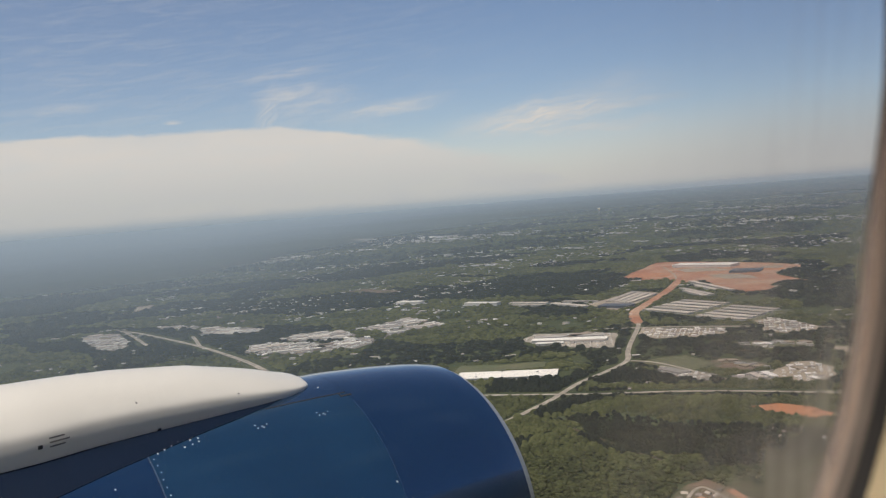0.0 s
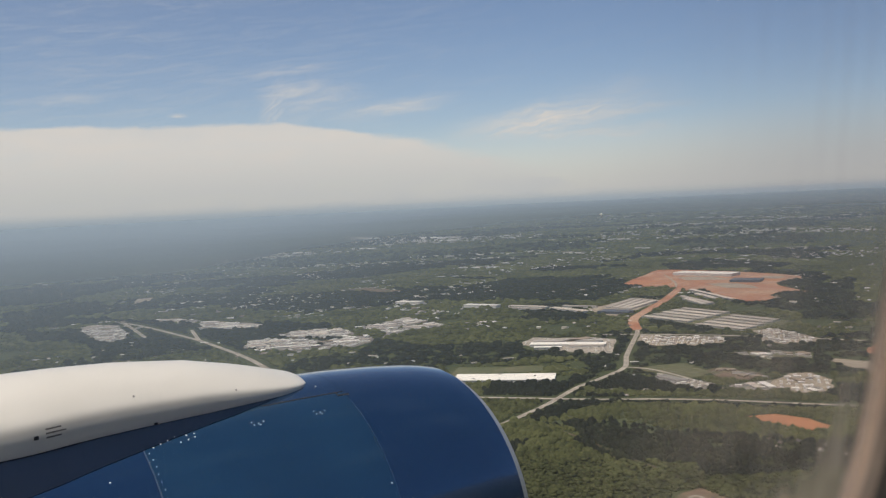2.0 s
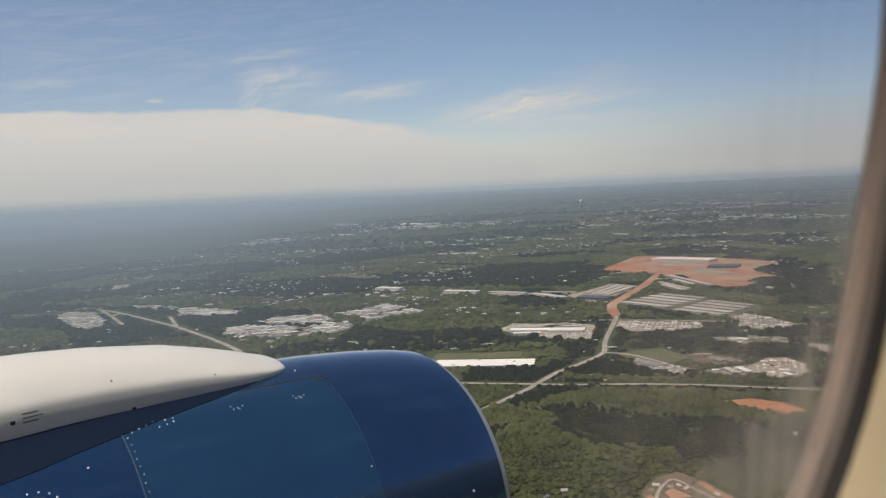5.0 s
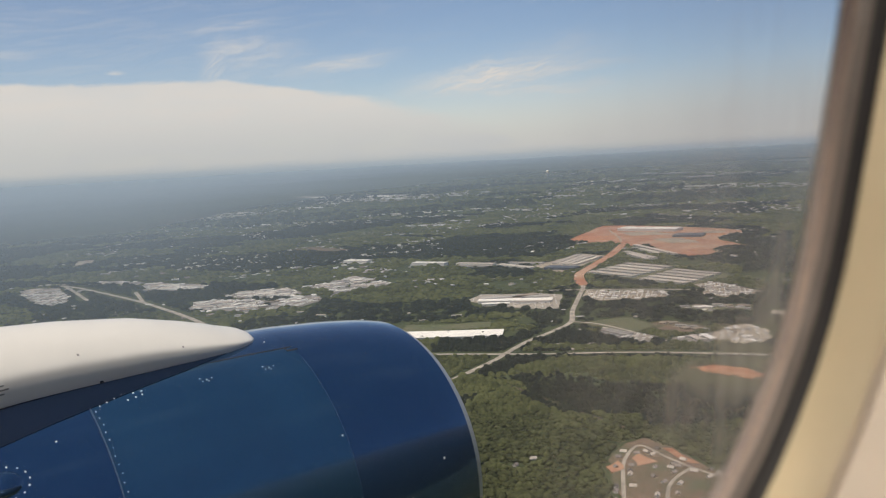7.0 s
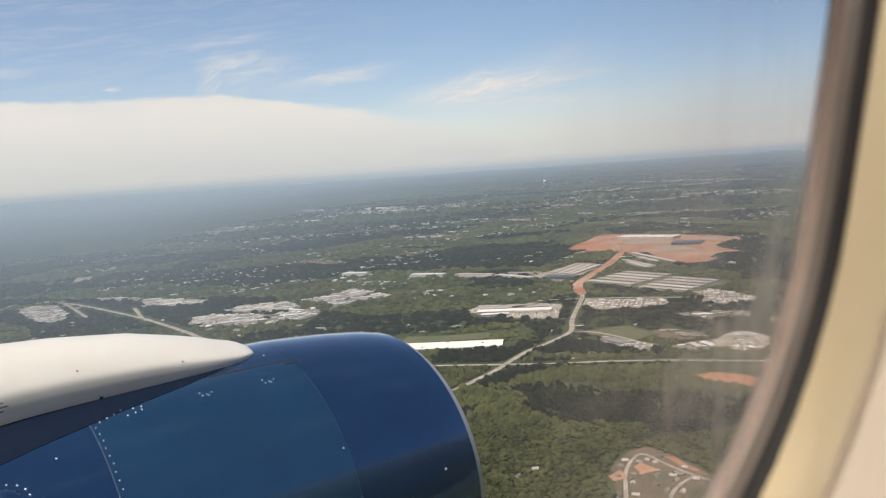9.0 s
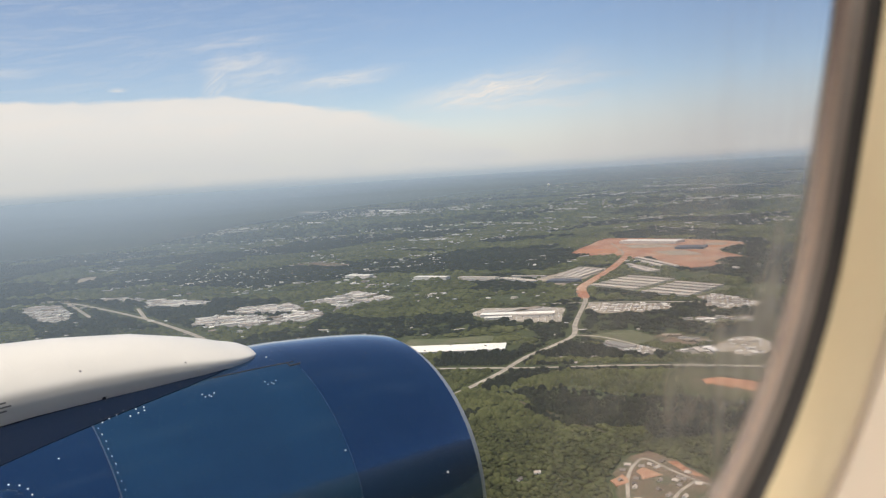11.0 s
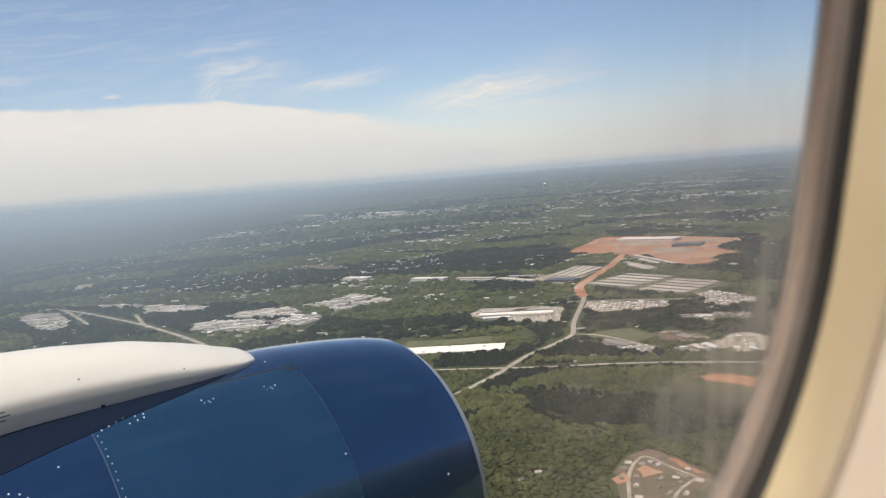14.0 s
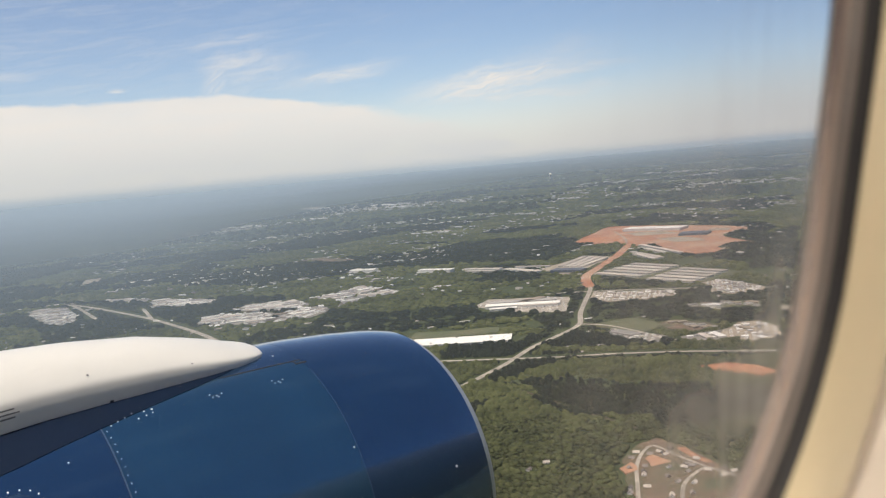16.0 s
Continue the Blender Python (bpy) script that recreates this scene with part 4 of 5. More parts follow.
for pts in ([(345, 285), (362, 300), (392, 332)], [(346, 276), (378, 256), (406, 262)], [(332, 256), (345, 240), (358, 226)], [(352, 308), (380, 300), (392, 284)]):
    road("track", pts, 1.1, SAND, 0.17, "pale graded track on red clay", clear=0.5)
for pts, mat, label in (([(343, 316), (362, 326), (368, 306), (352, 296)], FRESH_CLAY, "freshly cut orange clay"), ([(372, 300), (384, 318), (394, 300), (386, 284)], SAND, "pale graded pad on a building site"),
                        ([(408, 318), (414, 346), (419, 330), (416, 300)], FRESH_CLAY, "freshly cut orange clay"), ([(352, 262), (364, 282), (372, 268), (360, 248)], SAND, "pale graded pad on a building site"),
                        ([(330, 222), (338, 226), (352, 226), (340, 218)], SAND, "pale spoil beside a building site"), ([(388, 262), (394, 276), (400, 262), (394, 258)], FRESH_CLAY, "freshly cut orange clay")):
    flat("bare_ground", pts, mat, 0.135, label, clear=None)
flat("bare_ground", [(396, 272), (406, 280), (409, 268), (400, 264)], SAND, 0.16, "pale graded soil on a building site", clear=None)
for i in range(5):
    for x, y, ln in ((257.5 + 6.2 * i, 228 + 0.7 * i, 22), (253 + 5.8 * i, 200 + 0.9 * i, 20)):
        along((x, y), (x - 1.2, y - ln), 3.0, 0.6, ROOF_PALE, WALL, "very long low pale shed in a row", 0)
for i in range(4):
    along((297 - 0.6 * i, 269 - 4.4 * i), (269, 257.5 - 3.4 * i), 2.3, 0.6, ROOF_PALE, WALL, "long low pale shed in a bare yard", 0)
for a, b, w_ in (((250, 297), (256, 280), 3.4), ((256, 277), (255, 256), 3.4), ((262, 277), (268, 263), 2.6), ((245, 291), (251, 276), 2.2),
                 ((314, 257), (301, 231), 2.4), ((308, 250), (297, 231), 2.4), ((337, 270), (316, 232), 2.2), ((325, 258), (314, 238), 2.6)):
    along(a, b, w_, 0.6, ROOF_PALE, WALL, "long low pale roadside shed", 0)
along((258, 251), (262, 239), 6.5, 0.9, STEEL_GREY, STEEL_GREY, "broad dark-roofed hall beside a haul road")
for a, b, w_ in (((619, 1065), (611, 990), 16), ((472, 808), (480, 779), 10), ((524, 835), (527, 822), 8), ((641, 923), (634, 867), 14), ((410, 816), (416, 799), 8),
                 ((239, 314), (245, 299), 4.0), ((228, 352), (234, 341), 4.5), ((600, 830), (606, 806), 12)):
    along(a, b, w_, 1.2, ROOF_WHITE, WALL, "far long white-roofed warehouse on the plain", 0)


def house(label, roof, wall, w_=0.85, d_=0.6, h_=0.26):
    """A gabled house: walls, overhanging roof, door and windows."""
    b = thing("house", label, "house", group="houses among the trees")
    s = Soup()
    s.box(-w_ / 2, -d_ / 2, -0.05, w_ / 2, d_ / 2, h_)
    s.add([(-w_ / 2, -d_ / 2, h_), (-w_ / 2, d_ / 2, h_), (-w_ / 2, 0, h_ + 0.22), (w_ / 2, -d_ / 2, h_), (w_ / 2, d_ / 2, h_), (w_ / 2, 0, h_ + 0.22)], [(0, 2, 1), (3, 4, 5)])
    part("wall", s.mesh("wall", wall), b)
    s = Soup()
    o = 0.08
    for sg in (-1, 1):
        s.add([(-w_ / 2 - o, sg * (d_ / 2 + o), h_ - 0.03), (w_ / 2 + o, sg * (d_ / 2 + o), h_ - 0.03), (w_ / 2 + o, 0, h_ + 0.26), (-w_ / 2 - o, 0, h_ + 0.26),
               (-w_ / 2 - o, sg * (d_ / 2 + o), h_ - 0.07), (w_ / 2 + o, sg * (d_ / 2 + o), h_ - 0.07), (w_ / 2 + o, 0, h_ + 0.22), (-w_ / 2 - o, 0, h_ + 0.22)],
              [(0, 1, 2, 3), (4, 7, 6, 5), (0, 4, 5, 1), (1, 5, 6, 2), (3, 7, 4, 0)])
    part("roof", s.mesh("roof", roof), b)
    for x in (-0.45, 0.0, 0.45):
        for sg in (-1, 1):
            s = Soup()
            y = sg * (d_ / 2 + 0.005)
            s.box(x * w_ / 1.5 - 0.06, y - 0.01, 0.02 if x == 0 else 0.12, x * w_ / 1.5 + 0.06, y + 0.01, 0.24)
            part("door" if x == 0 else "window", s.mesh("opening", GLASS_DARK), b)
    return b


def shed(label, roof, wall, w_, d_, h_):
    """A plain low commercial block: walls and an overhanging flat roof."""
    b = thing("low_building", label, "building", group="low commercial buildings")
    s = Soup()
    s.box(-w_ / 2, -d_ / 2, -0.05, w_ / 2, d_ / 2, h_)
    part("wall", s.mesh("wall", wall), b)
    s = Soup()
    s.box(-w_ / 2 - 0.08, -d_ / 2 - 0.08, h_, w_ / 2 + 0.08, d_ / 2 + 0.08, h_ + 0.1)
    part("roof", s.mesh("roof", roof), b)
    return b


HOUSES = [house("small house with a grey shingle roof among trees", SHINGLE, WALL), house("small pale-roofed house among trees", ROOF_PALE, WALL, 0.95, 0.6),
          house("small house with a tan roof", SHINGLE, WALL_TAN, 0.75, 0.62)]
SHEDS = [shed("low white-roofed commercial building", ROOF_WHITE, WALL, 3.2, 1.5, 0.5), shed("low grey-roofed commercial building", ROOF_GREY, WALL, 2.8, 1.3, 0.45),
         shed("low tan-roofed commercial building", ROOF_TAN, WALL_TAN, 2.4, 1.7, 0.5)]
HOUSES[0].matrix_basis, HOUSES[1].matrix_basis, HOUSES[2].matrix_basis = turned(104.6, 81.4, 20), turned(106.0, 79.6, 100), turned(101.5, 79.2, 60)
SHEDS[0].matrix_basis, SHEDS[1].matrix_basis, SHEDS[2].matrix_basis = turned(231, 172, 30), turned(240, 160, 60), turned(222, 178, 120)
RNG = random.Random(7)


def scatter(kinds, n_, area, sd, clear):
    """Copies of some buildings, loosely along a line from a to b."""
    a, b = area
    for _ in range(n_):
        t = RNG.random()
        x, y = a[0] + (b[0] - a[0]) * t + RNG.gauss(0, sd), a[1] + (b[1] - a[1]) * t + RNG.gauss(0, sd)
        copy_thing(RNG.choice(kinds), turned(x, y, RNG.choice((20, 65, 110, 155)) + RNG.gauss(0, 8)))
        CLEAR.append(("spot", (x, y), clear))


# housing estate, streets of small houses
STREETS = ([(88, 73.6), (93.2, 78.0), (98.1, 82.1), (102.7, 85.8), (107.9, 88.7), (111.1, 89.0), (109.5, 83.4), (108.1, 77.4), (107.4, 70.0)],
           [(108.1, 77.4), (103.8, 76.8), (99.7, 75.3), (95, 72)])
for street in STREETS:
    road("road", street, 0.6, CONCRETE, 0.15, "pale new estate street")
flat("bare_ground", [(105.5, 86.3), (108.0, 86.6), (106.9, 82.6), (102.9, 83.7)], CLAY, 0.155, "bare red clay building plot", clear=None)
flat("bare_ground", [(111.6, 86.0), (112.6, 84.6), (110.6, 78.0), (109.4, 78.6)], CLAY, 0.155, "bare red clay verge beside a street", clear=None)
for street in STREETS:
    for a, b in zip(street, street[1:]):
        ln, mid, turn = span(a, b)
        k = max(1, int(ln / 1.7))
        for i in range(k):
            for side in (-1, 1):
                if RNG.random() < 0.5:
                    t, off = (i + 0.2 + 0.6 * RNG.random()) / k, side * (0.95 + 0.5 * RNG.random())
                    x, y = a[0] + (b[0] - a[0]) * t - off * math.sin(radians(turn)), a[1] + (b[1] - a[1]) * t + off * math.cos(radians(turn))
                    copy_thing(RNG.choice(HOUSES), turned(x, y, turn + RNG.choice((0, 90)) + RNG.gauss(0, 12)))
scatter(HOUSES, 16, ((146, 96), (150, 78)), 2.5, 1.2)
scatter(HOUSES, 5, ((80, 108), (92, 96)), 5, 1.6)
scatter(HOUSES, 40, ((285, 160), (330, 90)), 10, 2)
scatter(SHEDS, 12, ((215, 157), (225, 141)), 1.4, 2.0)
scatter(SHEDS, 7, ((193, 146), (192, 134)), 1.8, 1.6)
scatter(SHEDS, 8, ((226, 108), (212, 100)), 3, 2.0)
scatter(SHEDS, 22, ((127, 270), (160, 290)), 9, 2.5)
scatter(SHEDS, 12, ((175, 280), (196, 290)), 7, 2.5)
scatter(SHEDS, 10, ((104, 370), (110, 410)), 5, 2.5)
scatter(SHEDS, 14, ((150, 400), (220, 330)), 10, 4)
scatter(HOUSES, 60, ((120, 480), (300, 380)), 35, 3)
scatter(HOUSES, 40, ((60, 330), (90, 280)), 18, 3)
scatter(HOUSES, 60, ((250, 420), (420, 600)), 45, 3)

FAR_SOUPS = {"white": Soup(), "grey": Soup(), "tan": Soup(), "wall": Soup()}


def far_block(x, y, k=1.0):
    """One far low building: walls and a roof slab, joined with the rest of its district."""
    if any(kind == "poly" and inside(x, y, data) for kind, data, _ in CLEAR):
        return
    w_, d_, h_ = RNG.uniform(2.5, 12) * k, RNG.uniform(1.3, 3.2) * k, RNG.uniform(0.4, 0.9) * k
    t = radians(RNG.choice((-52, -38, -25, 40)) + RNG.gauss(0, 8))
    FAR_SOUPS["wall"].box(-w_ / 2, -d_ / 2, -0.05, w_ / 2, d_ / 2, h_, t, x, y)
    FAR_SOUPS["white" if RNG.random() < 0.5 else "grey"].box(-w_ / 2 - 0.1, -d_ / 2 - 0.1, h_, w_ / 2 + 0.1, d_ / 2 + 0.1, h_ + 0.12, t, x, y)
    CLEAR.append(("spot", (x, y), max(1.0, 2.6 * k)))


def district(n_, a, b, sd, k=1.0):
    for _ in range(n_):
        t = RNG.random()
        far_block(a[0] + (b[0] - a[0]) * t + RNG.gauss(0, sd), a[1] + (b[1] - a[1]) * t + RNG.gauss(0, sd), k)


for n_, a, b, sd, k in ((110, (402, 514), (470, 430), 16, 0.55), (70, (330, 470), (390, 430), 14, 0.5), (80, (470, 400), (600, 300), 14, 0.6),
                        (90, (481, 350), (560, 310), 12, 0.55), (200, (600, 1050), (650, 770), 28, 0.95), (110, (301, 781), (445, 795), 12, 0.75),
                        (100, (811, 567), (817, 440), 22, 1.0), (80, (620, 640), (760, 520), 30, 0.85), (60, (330, 650), (370, 560), 14, 0.6),
                        (60, (305, 787), (397, 865), 5, 0.6), (50, (397, 865), (414, 797), 8, 0.6), (150, (579, 903), (605, 806), 22, 0.9),
                        (60, (377, 492), (384, 460), 7, 0.5), (50, (284, 567), (283, 514), 6, 0.35), (60, (256, 434), (256, 404), 5, 0.2),
                        (50, (248, 371), (282, 355), 4, 0.3), (40, (228, 353), (235, 339), 4, 0.3), (50, (162, 456), (186, 464), 3, 0.25),
                        (60, (171, 411), (195, 413), 3, 0.25), (70, (169, 372), (209, 360), 7, 0.2), (30, (130, 400), (141, 376), 2, 0.3),
                        (70, (138, 434), (204, 426), 5, 0.22), (60, (204, 426), (300, 440), 6, 0.28), (60, (260, 330), (330, 420), 9, 0.25),
                        (50, (420, 620), (520, 560), 9, 0.6), (60, (700, 700), (900, 640), 20, 0.9), (60, (230, 620), (330, 600), 8, 0.4),
                        (70, (900, 800), (1100, 620), 30, 1.3), (60, (429, 558), (452, 520), 5, 0.5), (40, (384, 434), (413, 433), 5, 0.45), (70, (441, 462), (477, 444), 8, 0.4),
                        (40, (280, 471), (297, 464), 5, 0.2), (50, (277, 384), (320, 404), 5, 0.3), (50, (230, 359), (251, 362), 4, 0.25), (50, (283, 562), (323, 579), 6, 0.4),
                        (40, (218, 328), (218, 299), 4, 0.25), (90, (553, 454), (601, 348), 10, 0.5), (70, (1150, 896), (1104, 680), 14, 1.1), (20, (853, 790), (860, 740), 6, 0.7),
                        (70, (498, 558), (512, 476), 8, 0.45), (60, (646, 875), (708, 811), 10, 0.8), (60, (184, 573), (188, 477), 9, 0.25), (70, (220, 537), (205, 381), 9, 0.22),
                        (40, (250, 272), (269, 249), 4, 0.2), (24, (209, 272), (218, 263), 2, 0.3), (40, (504, 446), (533, 438), 6, 0.4), (50, (364, 599), (394, 551), 7, 0.4), (50, (330, 150), (400, 110), 9, 0.3),
                        (40, (245, 733), (225, 607), 10, 0.4), (40, (178, 566), (135, 515), 8, 0.3), (30, (330, 1150), (420, 1180), 14, 0.8), (40, (450, 1380), (640, 1330), 20, 1.0)):
    district(n_, a, b, sd, k)
for _ in range(900):
    q, a_ = 420 + 1500 * RNG.random() ** 1.4, radians(RNG.uniform(20, 79))
    x, y = q * math.cos(a_), q * math.sin(a_)
    if noise.noise(Vector((x * 0.009, y * 0.009, 4.0))) > 0.12:
        far_block(x, y, 0.3 + q / 1900)
for _ in range(1000):
    q, a_ = 200 + 380 * RNG.random(), radians(RNG.uniform(20, 79))
    x, y = q * math.cos(a_), q * math.sin(a_)
    if noise.noise(Vector((x * 0.02, y * 0.02, 8.0))) > 0.12:
        far_block(x, y, 0.14 + 0.12 * RNG.random() + q / 5000)

def rows_of(kinds, pts, turn, pitch, gap, seed, fill, joined=False):
    """Low buildings in rows inside a yard; those of far yards go into the far buildings."""
    rng = random.Random(seed)
    mx, my = sum(q[0] for q in pts) / len(pts), sum(q[1] for q in pts) / len(pts)
    c, s_ = math.cos(radians(turn)), math.sin(radians(turn))
    for i in range(-12, 13):
        for j in range(-14, 15):
            u, v = i * pitch + rng.gauss(0, 0.5), j * gap + rng.gauss(0, 0.3)
            x, y = mx + u * c - v * s_, my + u * s_ + v * c
            if inside(x, y, pts, 1.0) and rng.random() < fill:
                if joined:
                    w_, d_, h_ = rng.uniform(2.0, 8.0), rng.uniform(0.9, 1.6), rng.uniform(0.4, 0.6)
                    t = radians(turn + rng.gauss(0, 2))
                    FAR_SOUPS["wall"].box(-w_ / 2, -d_ / 2, -0.05, w_ / 2, d_ / 2, h_, t, x, y)
                    FAR_SOUPS[rng.choice(("white", "grey", "grey", "tan"))].box(-w_ / 2 - 0.08, -d_ / 2 - 0.08, h_, w_ / 2 + 0.08, d_ / 2 + 0.08, h_ + 0.1, t, x, y)
                else:
                    copy_thing(rng.choice(kinds), turned(x, y, turn + rng.gauss(0, 2)))


LONG = [shed("long low pale-roofed industrial unit", ROOF_PALE, WALL, 8, 1.2, 0.6), shed("long low grey-roofed industrial unit", ROOF_GREY, WALL_TAN, 6.5, 1.0, 0.5),
        shed("long low white-roofed industrial unit", ROOF_WHITE, WALL, 7, 1.4, 0.6), shed("narrow pale-roofed industrial unit", ROOF_PALE, WALL_TAN, 4.5, 0.9, 0.45),
        shed("broad tan-roofed industrial unit", ROOF_TAN, WALL_TAN, 4.5, 2.2, 0.6)]
for i, b in enumerate(LONG):
    b.matrix_basis = turned((150, 143, 184, 190, 104)[i], (292, 270, 295, 279, 385)[i], -25)
SMALL = [shed("small low pale-roofed building", ROOF_PALE, WALL, 2.4, 1.2, 0.45), shed("small low grey-roofed building", ROOF_GREY, WALL, 1.8, 1.1, 0.4),
         shed("small low white-roofed building", ROOF_WHITE, WALL, 1.5, 1.0, 0.4)]
for i, b in enumerate(SMALL):
    b.matrix_basis = turned((236, 231, 190)[i], (162, 157, 120)[i], 40)
for key, sd in (("lot_a", 1), ("lot_a2", 11), ("lot_a3", 12), ("lot_b", 2), ("lot_b2", 13)):
    rows_of(LONG + SMALL, LOTS[key][0], -25, 7.0, 1.9, sd, 0.78, key != "lot_a3")
rows_of(LONG, LOTS["lot_c"][0], -20, 8, 2.6, 3, 0.7, True)
rows_of(SMALL, LOTS["lot_i"][0], -30, 3.2, 2.2, 31, 0.7, True)
TINY = [shed("tiny white-roofed hut in a yard", ROOF_WHITE, WALL, 1.3, 0.7, 0.34), shed("tiny pale-roofed hut in a yard", ROOF_PALE, WALL, 1.0, 0.7, 0.3),
        shed("tiny grey-roofed hut in a yard", ROOF_GREY, WALL_TAN, 1.6, 0.7, 0.34)]
for i, b in enumerate(TINY):
    b.matrix_basis = turned((222, 246, 198)[i], (182, 166, 124)[i], -50)
for key, turn, sd, fill in (("lot_e", -58, 4, 0.55), ("lot_f", -55, 5, 0.6), ("quarry", -50, 6, 0.22), ("works", -50, 41, 0.5), ("lot_g", -80, 7, 0.25), ("row_yard", -55, 42, 0.3)):
    rows_of(TINY + SMALL[1:], LOTS[key][0], turn, 2.3, 1.7, sd, fill)
rows_of(SMALL, LOTS["lot_h"][0], -30, 3.2, 2.2, 9, 0.6, True)
rows_of(SMALL, LOTS["sand_flat_b"][0], -60, 4, 3, 8, 0.5)
for _ in range(420):
    q, a_ = 240 + 180 * RNG.random(), radians(RNG.uniform(20, 79))
    x, y = q * math.cos(a_), q * math.sin(a_)
    if noise.noise(Vector((x * 0.012, y * 0.012, 4.0))) > 0.22 and not any(inside(x, y, LOTS[k][0]) for k in ("lot_a", "lot_b", "trailer_park", "shed_yard")):
        copy_thing(RNG.choice(SMALL + HOUSES), turned(x, y, RNG.choice((-70, 20)) + RNG.gauss(0, 10)))
        CLEAR.append(("spot", (x, y), 2.2 if q < 450 else 4.0))


for key, mat in (("white", ROOF_WHITE), ("grey", ROOF_PALE), ("tan", ROOF_GREY), ("wall", WALL)):
    tagged(new("far_buildings", FAR_SOUPS[key].mesh("far_buildings", mat)), "far scattered low pale buildings on the plain", "buildings", kind="stuff")


# water tower with legs
def water_tower(x, y, k=1.0):
    b = thing("water_tower", "white ball water tower on thin legs", "water tower")
    rings = []
    for r, z in ((0.02, 3.6), (0.55, 3.66), (0.95, 3.95), (1.1, 4.35), (1.0, 4.75), (0.7, 5.05), (0.3, 5.2), (0.02, 5.23)):
        rings.append([(k * r * math.cos(t), k * r * math.sin(t), k * z) for t in np.linspace(0, math.tau, 28, endpoint=False)])
    part("tank", edge_smooth(loft(rings).mesh("tank", ROOF_WHITE), 60), b, "white bulging tank")
    for i in range(6):
        t = i * math.tau / 6
        s = Soup()
        s.box(-0.05 * k, -0.05 * k, -0.05, 0.05 * k, 0.05 * k, 4.1 * k, 0, 0.85 * k * math.cos(t), 0.85 * k * math.sin(t))
        part("leg", s.mesh("leg", WALL), b)
    s = Soup()
    s.box(-0.13 * k, -0.13 * k, -0.05, 0.13 * k, 0.13 * k, 3.7 * k)
    part("riser", s.mesh("riser", WALL), b)
    return place(b, x, y, 0)


water_tower(71, 126)
water_tower(1119, 1079, 2.0)


# parked trailers and cars, too many to count
def parked(name, label, pts, pitch, row_gap, size, turn, mat, seed, fill=0.8):
    rng = random.Random(seed)
    xs, ys = [q[0] for q in pts], [q[1] for q in pts]
    c, s_ = math.cos(turn), math.sin(turn)
    mx, my = sum(xs) / len(xs), sum(ys) / len(ys)
    reach = max(max(xs) - min(xs), max(ys) - min(ys))
    soup = Soup()
    r = -reach
    while r < reach:
        q = -reach
        while q < reach:
            x, y = mx + q * c - r * s_, my + q * s_ + r * c
            if inside(x, y, pts, 0.8) and rng.random() < fill:
                L, W, Hh = (v * rng.uniform(0.85, 1.1) for v in size)
                z0 = 0.12
                soup.box(-W / 2, -L / 2, z0, W / 2, L / 2, z0 + Hh * 0.62, turn, x, y)
                soup.box(-W * 0.42, -L * 0.3, z0 + Hh * 0.62, W * 0.42, L * 0.34, z0 + Hh, turn, x, y)
            q += pitch
        r += row_gap
    if soup.v:
        tagged(new(name, soup.mesh(name, mat)), label, "parked vehicles", kind="stuff")


parked("parked_trailers", "rows of white trailers in an industrial yard", LOTS["lot_a"][0], 0.75, 3.2, (1.6, 0.45, 0.45), 0.5, TRAILER, 1, 0.5)
parked("parked_trailers", "rows of white trailers in an industrial yard", LOTS["lot_a3"][0], 0.75, 3.2, (1.6, 0.45, 0.45), 0.5, TRAILER, 21, 0.5)
parked("parked_trailers", "rows of white trailers in an industrial yard", LOTS["lot_b2"][0], 0.75, 3.2, (1.6, 0.45, 0.45), 0.5, TRAILER, 2, 0.5)
parked("parked_trailers", "rows of white trailers in a yard", LOTS["lot_c"][0], 0.8, 3.4, (1.6, 0.45, 0.45), 0.9, TRAILER, 3, 0.5)
parked("parked_cars", "cars parked in rows on concrete", LOTS["lot_e"][0], 0.5, 1.5, (0.5, 0.22, 0.18), 0.6, TRAILER, 4, 0.45)
parked("parked_cars", "cars parked in rows on concrete", LOTS["lot_f"][0], 0.5, 1.5, (0.5, 0.22, 0.18), 0.6, TRAILER, 5, 0.45)
parked("parked_cars", "cars parked in rows on concrete", LOTS["car_park"][0], 0.55, 1.6, (0.5, 0.22, 0.18), 0.2, TRAILER, 6, 0.5)
parked("parked_cars", "cars parked in rows by a school", LOTS["lot_d"][0], 0.6, 2.2, (0.5, 0.22, 0.18), 0.8, TRAILER, 7, 0.25)
parked("parked_trailers", "rows of white trailers in a truck yard", LOTS["truck_yard"][0], 0.6, 2.6, (1.6, 0.4, 0.45), 0.7, TRAILER, 8, 0.7)
parked("parked_trailers", "white trailers in a yard", LOTS["lot_b"][0], 0.8, 3.2, (1.6, 0.45, 0.45), 0.5, TRAILER, 22, 0.5)
parked("parked_trailers", "white trailers in a yard", LOTS["lot_a2"][0], 0.8, 3.2, (1.6, 0.45, 0.45), 0.5, TRAILER, 23, 0.5)
parked("parked_trailers", "white trailers in a yard", LOTS["lot_i"][0], 0.9, 2.6, (1.6, 0.45, 0.45), 0.5, TRAILER, 24, 0.6)
parked("parked_trailers", "trailers round a factory", LOTS["plant_yard"][0], 0.7, 3.0, (1.6, 0.45, 0.45), 0.3, TRAILER, 9, 0.5)

parked("parked_vehicles", "trucks and cars strewn over a works yard", LOTS["quarry"][0], 0.7, 1.7, (0.8, 0.3, 0.3), 0.6, TRAILER, 31, 0.3)

